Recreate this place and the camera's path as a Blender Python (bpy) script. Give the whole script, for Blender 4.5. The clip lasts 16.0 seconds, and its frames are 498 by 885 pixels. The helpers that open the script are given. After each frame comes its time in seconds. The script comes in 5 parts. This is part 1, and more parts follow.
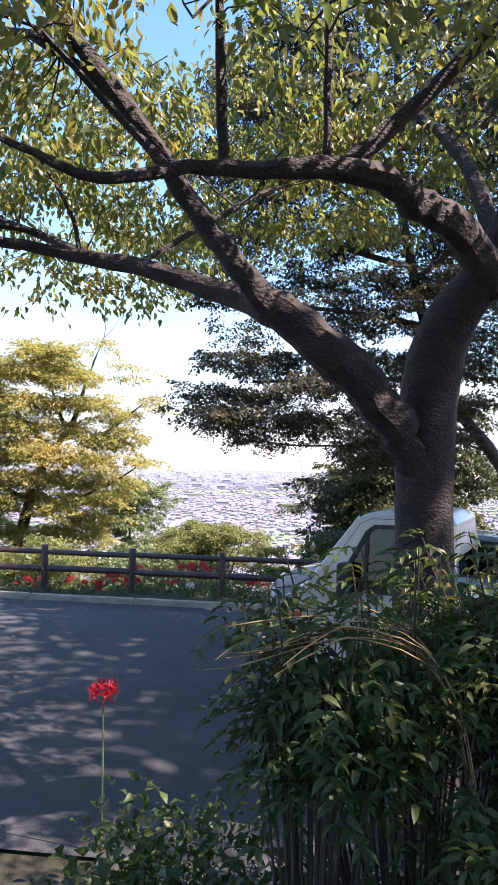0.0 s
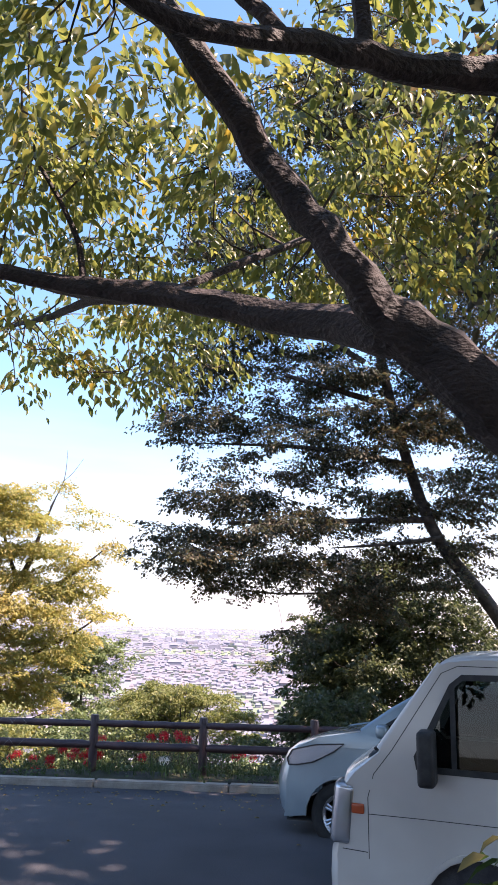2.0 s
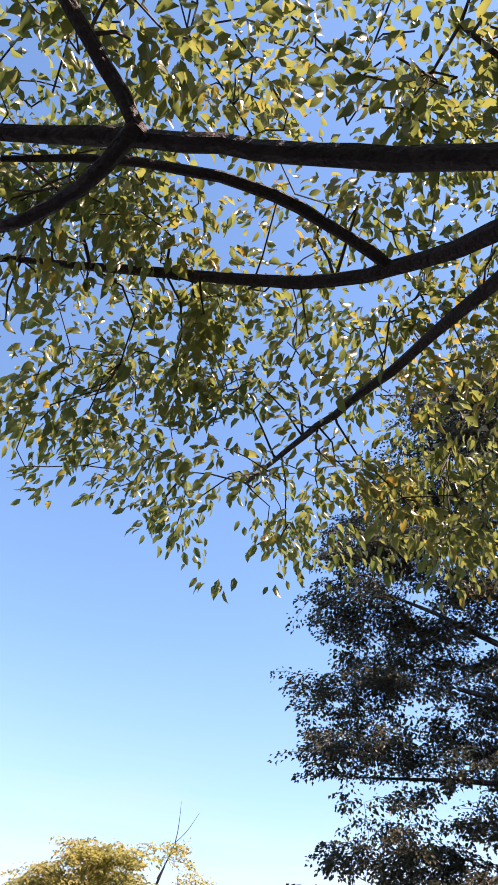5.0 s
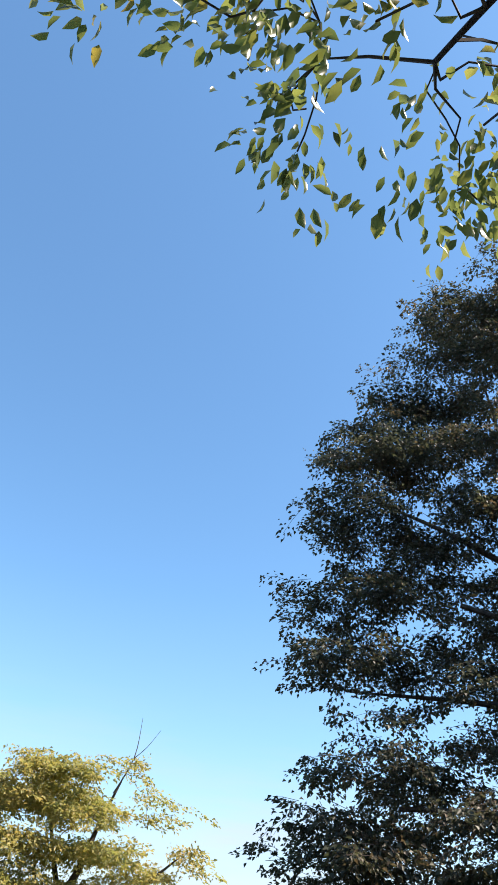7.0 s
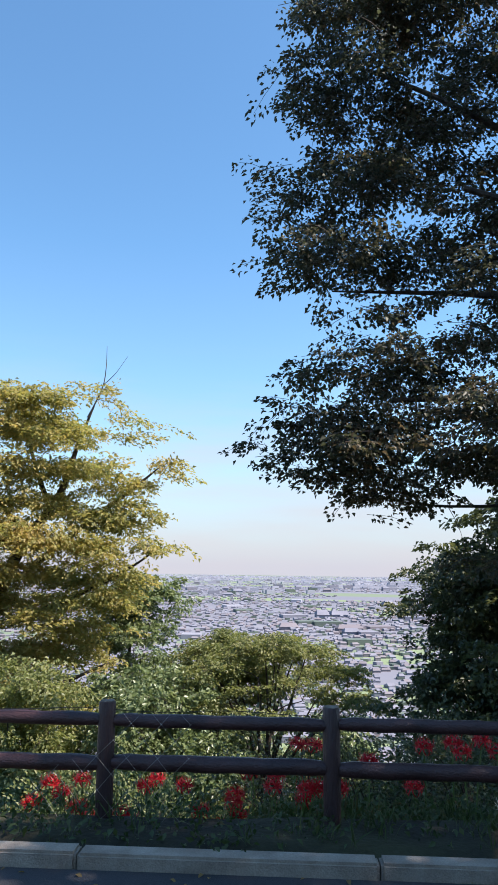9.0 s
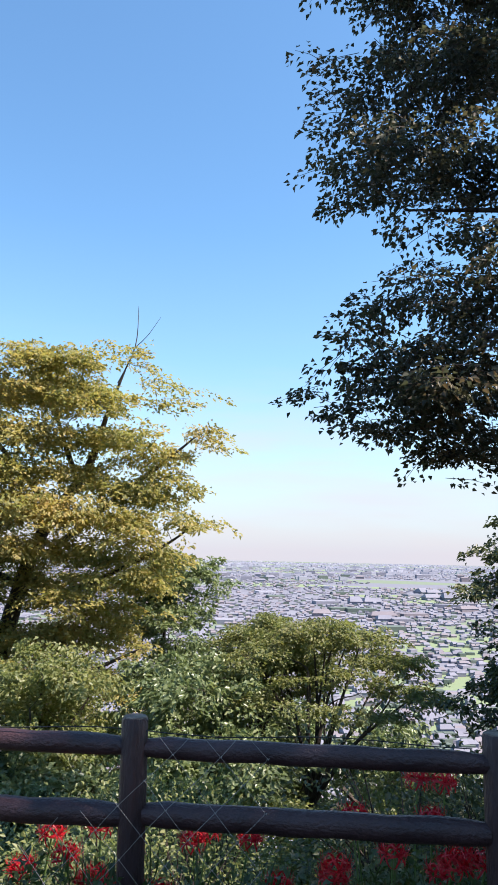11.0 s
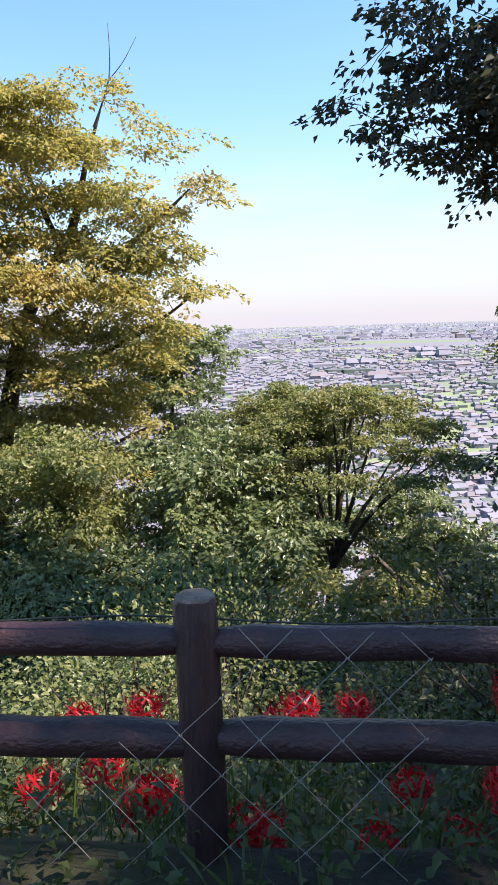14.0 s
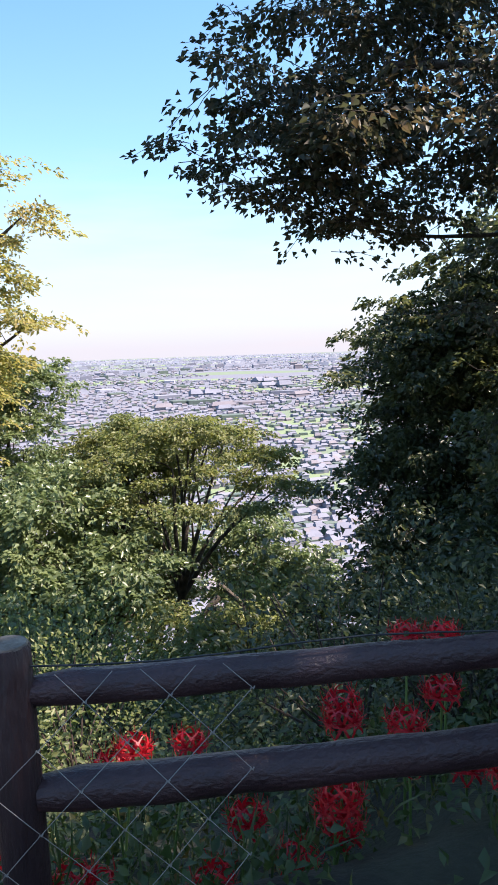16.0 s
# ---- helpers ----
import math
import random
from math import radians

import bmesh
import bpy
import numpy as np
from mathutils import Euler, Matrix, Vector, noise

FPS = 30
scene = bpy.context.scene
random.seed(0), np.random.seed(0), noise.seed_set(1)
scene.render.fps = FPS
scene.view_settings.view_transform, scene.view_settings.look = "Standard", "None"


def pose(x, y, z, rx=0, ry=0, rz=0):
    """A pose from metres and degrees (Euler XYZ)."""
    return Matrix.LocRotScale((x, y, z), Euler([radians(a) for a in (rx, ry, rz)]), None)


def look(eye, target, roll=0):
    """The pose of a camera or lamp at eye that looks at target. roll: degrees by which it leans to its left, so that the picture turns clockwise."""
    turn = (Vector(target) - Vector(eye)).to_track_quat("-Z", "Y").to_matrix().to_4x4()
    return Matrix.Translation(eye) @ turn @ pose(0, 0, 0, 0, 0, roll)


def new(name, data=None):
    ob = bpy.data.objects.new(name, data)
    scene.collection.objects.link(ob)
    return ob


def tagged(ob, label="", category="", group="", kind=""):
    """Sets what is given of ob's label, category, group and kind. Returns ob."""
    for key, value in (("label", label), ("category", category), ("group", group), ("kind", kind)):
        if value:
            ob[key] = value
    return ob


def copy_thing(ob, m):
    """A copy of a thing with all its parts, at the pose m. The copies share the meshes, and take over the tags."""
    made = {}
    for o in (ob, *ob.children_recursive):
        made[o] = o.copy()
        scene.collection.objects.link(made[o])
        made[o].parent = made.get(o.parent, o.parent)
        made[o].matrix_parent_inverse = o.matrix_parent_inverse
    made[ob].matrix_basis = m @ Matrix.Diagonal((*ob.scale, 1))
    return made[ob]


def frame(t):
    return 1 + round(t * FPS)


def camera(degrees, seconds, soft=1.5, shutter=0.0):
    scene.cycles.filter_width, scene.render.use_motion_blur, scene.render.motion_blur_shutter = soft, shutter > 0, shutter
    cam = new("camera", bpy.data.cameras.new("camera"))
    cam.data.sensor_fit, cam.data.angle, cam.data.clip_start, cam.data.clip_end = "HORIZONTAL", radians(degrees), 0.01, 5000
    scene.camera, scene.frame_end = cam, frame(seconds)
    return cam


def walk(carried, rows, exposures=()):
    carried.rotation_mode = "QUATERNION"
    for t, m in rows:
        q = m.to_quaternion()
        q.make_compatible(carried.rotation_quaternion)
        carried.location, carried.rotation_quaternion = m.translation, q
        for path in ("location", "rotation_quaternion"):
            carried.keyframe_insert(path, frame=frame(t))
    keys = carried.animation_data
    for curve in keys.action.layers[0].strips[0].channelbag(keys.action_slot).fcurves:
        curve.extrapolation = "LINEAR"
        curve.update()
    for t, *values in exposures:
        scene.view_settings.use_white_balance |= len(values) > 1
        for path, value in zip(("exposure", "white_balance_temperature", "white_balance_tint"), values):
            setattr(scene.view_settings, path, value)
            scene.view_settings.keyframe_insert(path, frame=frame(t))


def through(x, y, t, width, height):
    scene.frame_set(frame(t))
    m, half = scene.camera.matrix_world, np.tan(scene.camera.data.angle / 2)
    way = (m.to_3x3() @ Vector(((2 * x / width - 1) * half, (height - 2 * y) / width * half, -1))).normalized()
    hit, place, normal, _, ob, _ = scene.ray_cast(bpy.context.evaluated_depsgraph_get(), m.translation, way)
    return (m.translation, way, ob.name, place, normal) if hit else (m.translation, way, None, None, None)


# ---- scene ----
cam = camera(38.2, 16.0, soft=1.6)
# seconds, place in metres, turn in degrees
PATH = [
    (0.0, 2.004, 0.903, 2.598, 91.49, -1.50, 6.71),
    (0.5, 1.883, 1.266, 2.519, 95.68, -1.39, 4.50),
    (1.0, 1.706, 1.676, 2.440, 98.14, -1.68, 5.00),
    (1.5, 1.510, 1.962, 2.426, 100.81, -1.18, 2.78),
    (2.0, 1.321, 2.306, 2.400, 103.83, -1.26, 3.14),
    (2.5, 1.084, 2.585, 2.297, 107.56, -1.62, 4.60),
    (3.0, 0.825, 2.898, 2.249, 114.66, -3.24, 7.11),
    (3.5, 0.525, 3.121, 2.162, 121.72, -5.39, 9.86),
    (4.0, 0.249, 3.448, 2.086, 125.70, -4.17, 10.71),
    (4.5, 0.007, 3.856, 2.027, 129.04, -3.81, 11.34),
    (5.0, -0.252, 4.285, 1.971, 131.24, -3.61, 10.26),
    (7.5, -1.601, 6.960, 1.964, 123.76, -5.03, 5.19),
    (8.0, -1.845, 7.541, 1.963, 113.56, -3.30, 6.11),
    (8.5, -2.015, 8.031, 1.977, 104.67, -1.74, 4.56),
    (9.0, -2.080, 8.429, 1.945, 99.73, -0.79, 2.92),
    (11.5, -2.704, 11.024, 1.696, 97.93, -1.29, 6.58),
    (12.0, -2.833, 11.368, 1.703, 96.29, -1.29, 7.37),
    (12.5, -2.988, 11.682, 1.717, 92.75, -0.90, 6.89),
    (13.0, -3.092, 11.953, 1.707, 87.25, -0.30, 6.48),
    (13.5, -3.064, 12.132, 1.695, 83.37, 1.09, 5.53),
    (14.0, -3.097, 12.238, 1.688, 80.26, 1.87, 5.09),
    (14.5, -3.102, 12.271, 1.678, 79.19, 2.36, 4.04),
    (15.0, -3.055, 12.268, 1.690, 78.53, 2.55, 0.71),
    (15.5, -3.010, 12.286, 1.685, 80.21, 2.37, -2.56),
    (16.0, -3.009, 12.258, 1.684, 82.33, 1.88, -7.21),
]
EYE_ROWS = [(t, pose(x, y, z, rx, ry, rz)) for t, x, y, z, rx, ry, rz in PATH]
EXPOSURES = [(0.0, 1.70, 7100, 28), (2.0, 1.68, 7500, 34), (3.0, 1.48, 7550, 35), (5.0, 1.35, 7600, 36), (7.5, 1.05, 6900, 17), (9.0, 0.92, 6750, 18), (11.5, 1.10, 6900, 20), (13.0, 1.15, 6950, 21), (14.5, 1.25, 7150, 24), (16.0, 1.28, 6950, 22)]
walk(cam, EYE_ROWS, EXPOSURES)

# ---- light ----
SUN_AZ, SUN_EL = 100.0, 52.0      # degrees clockwise from +y, above the horizon
world = bpy.data.worlds.new("sky")
scene.world = world
world.use_nodes = True
wn, wl = world.node_tree.nodes, world.node_tree.links
wn.clear()
w_out, w_bg, w_sky = wn.new("ShaderNodeOutputWorld"), wn.new("ShaderNodeBackground"), wn.new("ShaderNodeTexSky")
w_sky.sky_type, w_sky.sun_disc = 'NISHITA', False
w_sky.sun_elevation, w_sky.sun_rotation = radians(SUN_EL), radians(SUN_AZ)
w_sky.altitude, w_sky.air_density, w_sky.dust_density, w_sky.ozone_density = 100, 1.0, 0.5, 1.4
w_bg.inputs["Strength"].default_value = 0.125
# thin white streaks of cloud low in the sky, all the way round
w_geo, w_map, w_noise, w_ramp = wn.new("ShaderNodeTexCoord"), wn.new("ShaderNodeMapping"), wn.new("ShaderNodeTexNoise"), wn.new("ShaderNodeValToRGB")
w_sep, w_band, w_mul, w_mix = wn.new("ShaderNodeSeparateXYZ"), wn.new("ShaderNodeValToRGB"), wn.new("ShaderNodeMath"), wn.new("ShaderNodeMix")
w_map.inputs["Scale"].default_value = (2.2, 2.2, 14.0)
w_noise.inputs["Scale"].default_value, w_noise.inputs["Detail"].default_value = 2.0, 5.0
w_ramp.color_ramp.elements[0].position, w_ramp.color_ramp.elements[1].position = 0.42, 0.8
for e, (p, v) in zip(w_band.color_ramp.elements, ((0.0, 0.5), (0.30, 0.0))):
    e.position, e.color = p, (v, v, v, 1)
mid = w_band.color_ramp.elements.new(0.13)
mid.color = (0.5, 0.5, 0.5, 1)
w_mul.operation = 'MULTIPLY'
w_mix.data_type = 'RGBA'
w_mix.inputs["B"].default_value = (3.1, 3.02, 3.2, 1)
wl.new(w_geo.outputs["Generated"], w_map.inputs["Vector"])
wl.new(w_map.outputs["Vector"], w_noise.inputs["Vector"])
wl.new(w_noise.outputs["Fac"], w_ramp.inputs["Fac"])
wl.new(w_geo.outputs["Generated"], w_sep.inputs["Vector"])
wl.new(w_sep.outputs["Z"], w_band.inputs["Fac"])
wl.new(w_ramp.outputs["Color"], w_mul.inputs[0])
wl.new(w_band.outputs["Color"], w_mul.inputs[1])
wl.new(w_mul.outputs["Value"], w_mix.inputs["Factor"])
w_blue, w_haze, w_low = wn.new("ShaderNodeMix"), wn.new("ShaderNodeMix"), wn.new("ShaderNodeValToRGB")
w_blue.data_type, w_blue.blend_type, w_haze.data_type = 'RGBA', 'MULTIPLY', 'RGBA'
w_blue.inputs["Factor"].default_value = 1.0
w_blue.inputs["B"].default_value = (0.65, 1.03, 1.14, 1)
w_haze.inputs["B"].default_value = (2.75, 2.85, 3.3, 1)
low = w_low.color_ramp
low.elements[0].color, low.elements[1].position, low.elements[1].color = (0.92, 0.92, 0.92, 1), 0.42, (0, 0, 0, 1)
for q, c in ((0.06, 0.70), (0.14, 0.33), (0.26, 0.09)):
    low.elements.new(q).color = (c, c, c, 1)
wl.new(w_sky.outputs["Color"], w_blue.inputs["A"])
wl.new(w_blue.outputs["Result"], w_haze.inputs["A"])
wl.new(w_sep.outputs["Z"], w_low.inputs["Fac"])
wl.new(w_low.outputs["Color"], w_haze.inputs["Factor"])
wl.new(w_haze.outputs["Result"], w_mix.inputs["A"])
wl.new(w_mix.outputs["Result"], w_bg.inputs["Color"])
wl.new(w_bg.outputs["Background"], w_out.inputs["Surface"])

sun_data = bpy.data.lights.new("sun", 'SUN')
sun_data.energy, sun_data.angle, sun_data.color = 5.0, radians(0.53), (1.0, 0.95, 0.86)
sun = new("sun", sun_data)
sun_dir = Vector((math.sin(radians(SUN_AZ)) * math.cos(radians(SUN_EL)), math.cos(radians(SUN_AZ)) * math.cos(radians(SUN_EL)), math.sin(radians(SUN_EL))))
sun.matrix_world = look(sun_dir * 100, (0, 0, 0))


# ---- materials ----
def rgba(c):
    return (c[0], c[1], c[2], 1.0)


def surface(name, a, b, scale=6.0, rough=0.7, metal=0.0, bump=0.3, bump_scale=40.0, detail=6.0, per="noise", spec=0.5, coords="Object", stretch=(1, 1, 1), coat=0.0, low=0.35, high=0.65):
    """Two colours mixed by large noise and by fine grain, with a fine relief."""
    m = bpy.data.materials.new(name)
    m.use_nodes = True
    n, l = m.node_tree.nodes, m.node_tree.links
    p = n["Principled BSDF"]
    tc, mp = n.new("ShaderNodeTexCoord"), n.new("ShaderNodeMapping")
    mp.inputs["Scale"].default_value = stretch
    l.new(tc.outputs[coords], mp.inputs["Vector"])
    big, fine = n.new("ShaderNodeTexNoise"), n.new("ShaderNodeTexNoise")
    big.inputs["Scale"].default_value, big.inputs["Detail"].default_value = scale, detail
    fine.inputs["Scale"].default_value, fine.inputs["Detail"].default_value = bump_scale, 4.0
    l.new(mp.outputs["Vector"], big.inputs["Vector"])
    l.new(mp.outputs["Vector"], fine.inputs["Vector"])
    ramp = n.new("ShaderNodeValToRGB")
    ramp.color_ramp.elements[0].position, ramp.color_ramp.elements[0].color = low, rgba(a)
    ramp.color_ramp.elements[1].position, ramp.color_ramp.elements[1].color = high, rgba(b)
    l.new(big.outputs["Fac"], ramp.inputs["Fac"])
    grain = n.new("ShaderNodeMix")
    grain.data_type, grain.blend_type = 'RGBA', 'OVERLAY'
    grain.inputs["Factor"].default_value = 0.35
    l.new(ramp.outputs["Color"], grain.inputs["A"])
    l.new(fine.outputs["Fac"], grain.inputs["B"])
    out = grain.outputs["Result"]
    if per != "noise":
        hsv = n.new("ShaderNodeHueSaturation")
        if per == "island":
            src = n.new("ShaderNodeNewGeometry").outputs["Random Per Island"]
        else:
            src = n.new("ShaderNodeObjectInfo").outputs["Random"]
        rng = n.new("ShaderNodeMapRange")
        rng.inputs["To Min"].default_value, rng.inputs["To Max"].default_value = 0.7, 1.3
        l.new(src, rng.inputs["Value"])
        l.new(rng.outputs["Result"], hsv.inputs["Value"])
        l.new(out, hsv.inputs["Color"])
        out = hsv.outputs["Color"]
    l.new(out, p.inputs["Base Color"])
    rr = n.new("ShaderNodeMapRange")
    rr.inputs["To Min"].default_value, rr.inputs["To Max"].default_value = max(rough - 0.1, 0.02), min(rough + 0.1, 1)
    l.new(big.outputs["Fac"], rr.inputs["Value"])
    l.new(rr.outputs["Result"], p.inputs["Roughness"])
    p.inputs["Metallic"].default_value = metal
    p.inputs["Specular IOR Level"].default_value = spec
    p.inputs["Coat Weight"].default_value = coat
    if bump > 0:
        bp = n.new("ShaderNodeBump")
        bp.inputs["Strength"].default_value, bp.inputs["Distance"].default_value = bump, 0.02
        l.new(fine.outputs["Fac"], bp.inputs["Height"])
        l.new(bp.outputs["Normal"], p.inputs["Normal"])
    return m


def leaf_material(name, colours, through=0.4, rough=0.45, patch=0.6):
    """Leaves: a colour for each leaf out of a few, patches over the crown, light shining through."""
    m = bpy.data.materials.new(name)
    m.use_nodes = True
    n, l = m.node_tree.nodes, m.node_tree.links
    p, out = n["Principled BSDF"], n["Material Output"]
    geo, tc, big = n.new("ShaderNodeNewGeometry"), n.new("ShaderNodeTexCoord"), n.new("ShaderNodeTexNoise")
    big.inputs["Scale"].default_value = patch
    l.new(tc.outputs["Object"], big.inputs["Vector"])
    add = n.new("ShaderNodeMath")
    add.operation = 'MULTIPLY_ADD'
    add.inputs[1].default_value = 0.55
    l.new(geo.outputs["Random Per Island"], add.inputs[0])
    sc = n.new("ShaderNodeMapRange")
    sc.inputs["From Min"].default_value, sc.inputs["From Max"].default_value = 0.3, 0.7
    sc.inputs["To Min"].default_value, sc.inputs["To Max"].default_value = 0.0, 0.45
    l.new(big.outputs["Fac"], sc.inputs["Value"])
    l.new(sc.outputs["Result"], add.inputs[2])
    ramp = n.new("ShaderNodeValToRGB")
    k = len(colours)
    ramp.color_ramp.elements[0].color = rgba(colours[0])
    ramp.color_ramp.elements[1].color = rgba(colours[-1])
    for i in range(1, k - 1):
        ramp.color_ramp.elements.new(i / (k - 1)).color = rgba(colours[i])
    l.new(add.outputs["Value"], ramp.inputs["Fac"])
    l.new(ramp.outputs["Color"], p.inputs["Base Color"])
    p.inputs["Roughness"].default_value = rough
    tr, mx = n.new("ShaderNodeBsdfTranslucent"), n.new("ShaderNodeMixShader")
    hs = n.new("ShaderNodeHueSaturation")
    hs.inputs["Saturation"].default_value, hs.inputs["Value"].default_value = 1.15, 1.6
    l.new(ramp.outputs["Color"], hs.inputs["Color"])
    l.new(hs.outputs["Color"], tr.inputs["Color"])
    mx.inputs["Fac"].default_value = through
    l.new(p.outputs["BSDF"], mx.inputs[1])
    l.new(tr.outputs["BSDF"], mx.inputs[2])
    l.new(mx.outputs["Shader"], out.inputs["Surface"])
    return m


def plain(name, c, rough=0.5, metal=0.0, coat=0.0, spec=0.5):
    m = bpy.data.materials.new(name)
    m.use_nodes = True
    p = m.node_tree.nodes["Principled BSDF"]
    p.inputs["Base Color"].default_value = rgba(c)
    p.inputs["Roughness"].default_value, p.inputs["Metallic"].default_value = rough, metal
    p.inputs["Coat Weight"].default_value = coat
    p.inputs["Specular IOR Level"].default_value = spec
    return m


def glass(name, tint, rough=0.0):
    """Thin pane: mostly clear, a mirror at a slant."""
    m = bpy.data.materials.new(name)
    m.use_nodes = True
    n, l = m.node_tree.nodes, m.node_tree.links
    n.remove(n["Principled BSDF"])
    tr, gl, mx, fr = n.new("ShaderNodeBsdfTransparent"), n.new("ShaderNodeBsdfGlossy"), n.new("ShaderNodeMixShader"), n.new("ShaderNodeFresnel")
    tr.inputs["Color"].default_value = rgba(tint)
    gl.inputs["Roughness"].default_value = rough
    fr.inputs["IOR"].default_value = 1.5
    l.new(fr.outputs["Fac"], mx.inputs["Fac"])
    l.new(tr.outputs["BSDF"], mx.inputs[1])
    l.new(gl.outputs["BSDF"], mx.inputs[2])
    l.new(mx.outputs["Shader"], n["Material Output"].inputs["Surface"])
    return m


M_ASPHALT = surface("asphalt", (0.036, 0.036, 0.041), (0.062, 0.060, 0.066), 1.3, 0.85, bump=0.6, bump_scale=140)
M_KERB = surface("kerb_concrete", (0.27, 0.215, 0.17), (0.40, 0.335, 0.27), 5.0, 0.9, bump=0.5, bump_scale=90)
M_LOG = surface("fence_log", (0.036, 0.015, 0.017), (0.064, 0.030, 0.031), 4.0, 0.42, bump=0.45, bump_scale=48, stretch=(0.9, 1.5, 1.5))
M_POST = surface("fence_post_log", (0.033, 0.015, 0.017), (0.060, 0.030, 0.031), 4.0, 0.5, bump=0.7, bump_scale=30, stretch=(2, 2, 0.4))
M_CUT = surface("cut_end", (0.12, 0.09, 0.07), (0.24, 0.19, 0.15), 18.0, 0.8, bump=0.4, bump_scale=60)
M_WIRE = plain("galvanised_wire", (0.30, 0.28, 0.26), 0.5, 0.4)
M_BARK = surface("cherry_bark", (0.014, 0.009, 0.009), (0.042, 0.029, 0.027), 9.0, 0.75, bump=1.0, bump_scale=45, stretch=(1, 1, 1.6))
M_BARK2 = surface("grey_bark", (0.030, 0.022, 0.017), (0.095, 0.075, 0.058), 7.0, 0.85, bump=0.8, bump_scale=40)
M_TWIG = surface("twig_bark", (0.030, 0.020, 0.015), (0.075, 0.052, 0.040), 12.0, 0.8, bump=0.0)
M_LEAF_CHERRY = leaf_material("cherry_leaf", [(0.062, 0.085, 0.034), (0.105, 0.13, 0.046), (0.16, 0.18, 0.06), (0.21, 0.21, 0.07), (0.32, 0.21, 0.06)], 0.48, 0.28, 0.9)
M_LEAF_DARK = leaf_material("maple_leaf", [(0.032, 0.038, 0.030), (0.044, 0.050, 0.033), (0.062, 0.068, 0.036), (0.10, 0.075, 0.044), (0.15, 0.11, 0.055)], 0.38, 0.5, 0.35)
M_LEAF_GOLD = leaf_material("zelkova_leaf", [(0.155, 0.18, 0.06), (0.235, 0.24, 0.08), (0.305, 0.275, 0.095), (0.36, 0.29, 0.11), (0.40, 0.285, 0.125)], 0.45, 0.55, 0.35)
M_LEAF_GREEN = leaf_material("broad_leaf", [(0.075, 0.11, 0.052), (0.125, 0.165, 0.075), (0.185, 0.225, 0.10), (0.25, 0.28, 0.125)], 0.35, 0.33, 0.5)
M_LEAF_OLIVE = leaf_material("olive_leaf", [(0.10, 0.13, 0.05), (0.145, 0.17, 0.06), (0.19, 0.20, 0.07), (0.22, 0.205, 0.08)], 0.4, 0.5, 0.5)
M_LEAF_LIME = leaf_material("lime_leaf", [(0.12, 0.15, 0.055), (0.17, 0.20, 0.075), (0.22, 0.235, 0.09), (0.26, 0.245, 0.10)], 0.45, 0.45, 0.5)
M_LEAF_EVERGREEN = leaf_material("evergreen_leaf", [(0.034, 0.048, 0.028), (0.055, 0.072, 0.035), (0.085, 0.10, 0.042), (0.13, 0.13, 0.05)], 0.35, 0.4, 0.5)
M_LEAF_SHRUB = leaf_material("shrub_leaf", [(0.06, 0.085, 0.03), (0.11, 0.145, 0.045), (0.17, 0.20, 0.065), (0.25, 0.265, 0.095)], 0.42, 0.45, 0.8)
M_LEAF_NEAR = leaf_material("nandina_leaf", [(0.028, 0.05, 0.018), (0.045, 0.075, 0.022), (0.07, 0.10, 0.03), (0.14, 0.08, 0.03)], 0.3, 0.5, 1.2)
M_GRASS = leaf_material("grass_blade", [(0.03, 0.055, 0.018), (0.05, 0.08, 0.025), (0.09, 0.11, 0.04)], 0.3, 0.5, 1.5)
M_LILY = leaf_material("red_lily_petal", [(0.42, 0.012, 0.022), (0.55, 0.022, 0.032), (0.66, 0.05, 0.05)], 0.3, 0.4, 3.0)
M_LILY_PALE = leaf_material("white_lily_petal", [(0.7, 0.62, 0.55), (0.78, 0.72, 0.66)], 0.3, 0.4, 3.0)
M_LILY_STEM = plain("lily_stem", (0.10, 0.17, 0.04), 0.45)


# ---- mesh helpers ----
def link(name, me, mat, parent=None, label="", smooth=True):
    if mat is not None:
        me.materials.append(mat)
    if smooth:
        me.polygons.foreach_set("use_smooth", np.ones(len(me.polygons), dtype=bool))
        me.set_sharp_from_angle(angle=radians(42))
    ob = new(name, me)
    if parent is not None:
        ob.parent = parent
    if label:
        ob["label"] = label
    return ob


def part(name, bm, mat, parent=None, label="", smooth=False):
    """A bmesh as one mesh object under a thing or a part."""
    me = bpy.data.meshes.new(name)
    bm.normal_update()
    bm.to_mesh(me)
    bm.free()
    return link(name, me, mat, parent, label, smooth)


def raw(name, verts, faces, mat, parent=None, label="", smooth=False):
    me = bpy.data.meshes.new(name)
    me.from_pydata([tuple(v) for v in verts], [], [tuple(f) for f in faces])
    me.update()
    return link(name, me, mat, parent, label, smooth)


def empty(name, at, label, category, group="", kind=""):
    ob = new(name)
    ob.location = at
    ob.empty_display_size = 0.1
    return tagged(ob, label, category, group, kind)


def smooth_path(pts, step=4):
    """Points (x, y, z, r) drawn through by a Catmull-Rom curve."""
    p = [np.array(q, float) for q in pts]
    if len(p) < 3:
        return p
    out = []
    for i in range(len(p) - 1):
        a, b, c, d = p[max(i - 1, 0)], p[i], p[i + 1], p[min(i + 2, len(p) - 1)]
        for k in range(step):
            t = k / step
            out.append(0.5 * (2 * b + (c - a) * t + (2 * a - 5 * b + 4 * c - d) * t * t + (3 * b - a - 3 * c + d) * t ** 3))
    out.append(p[-1])
    return out


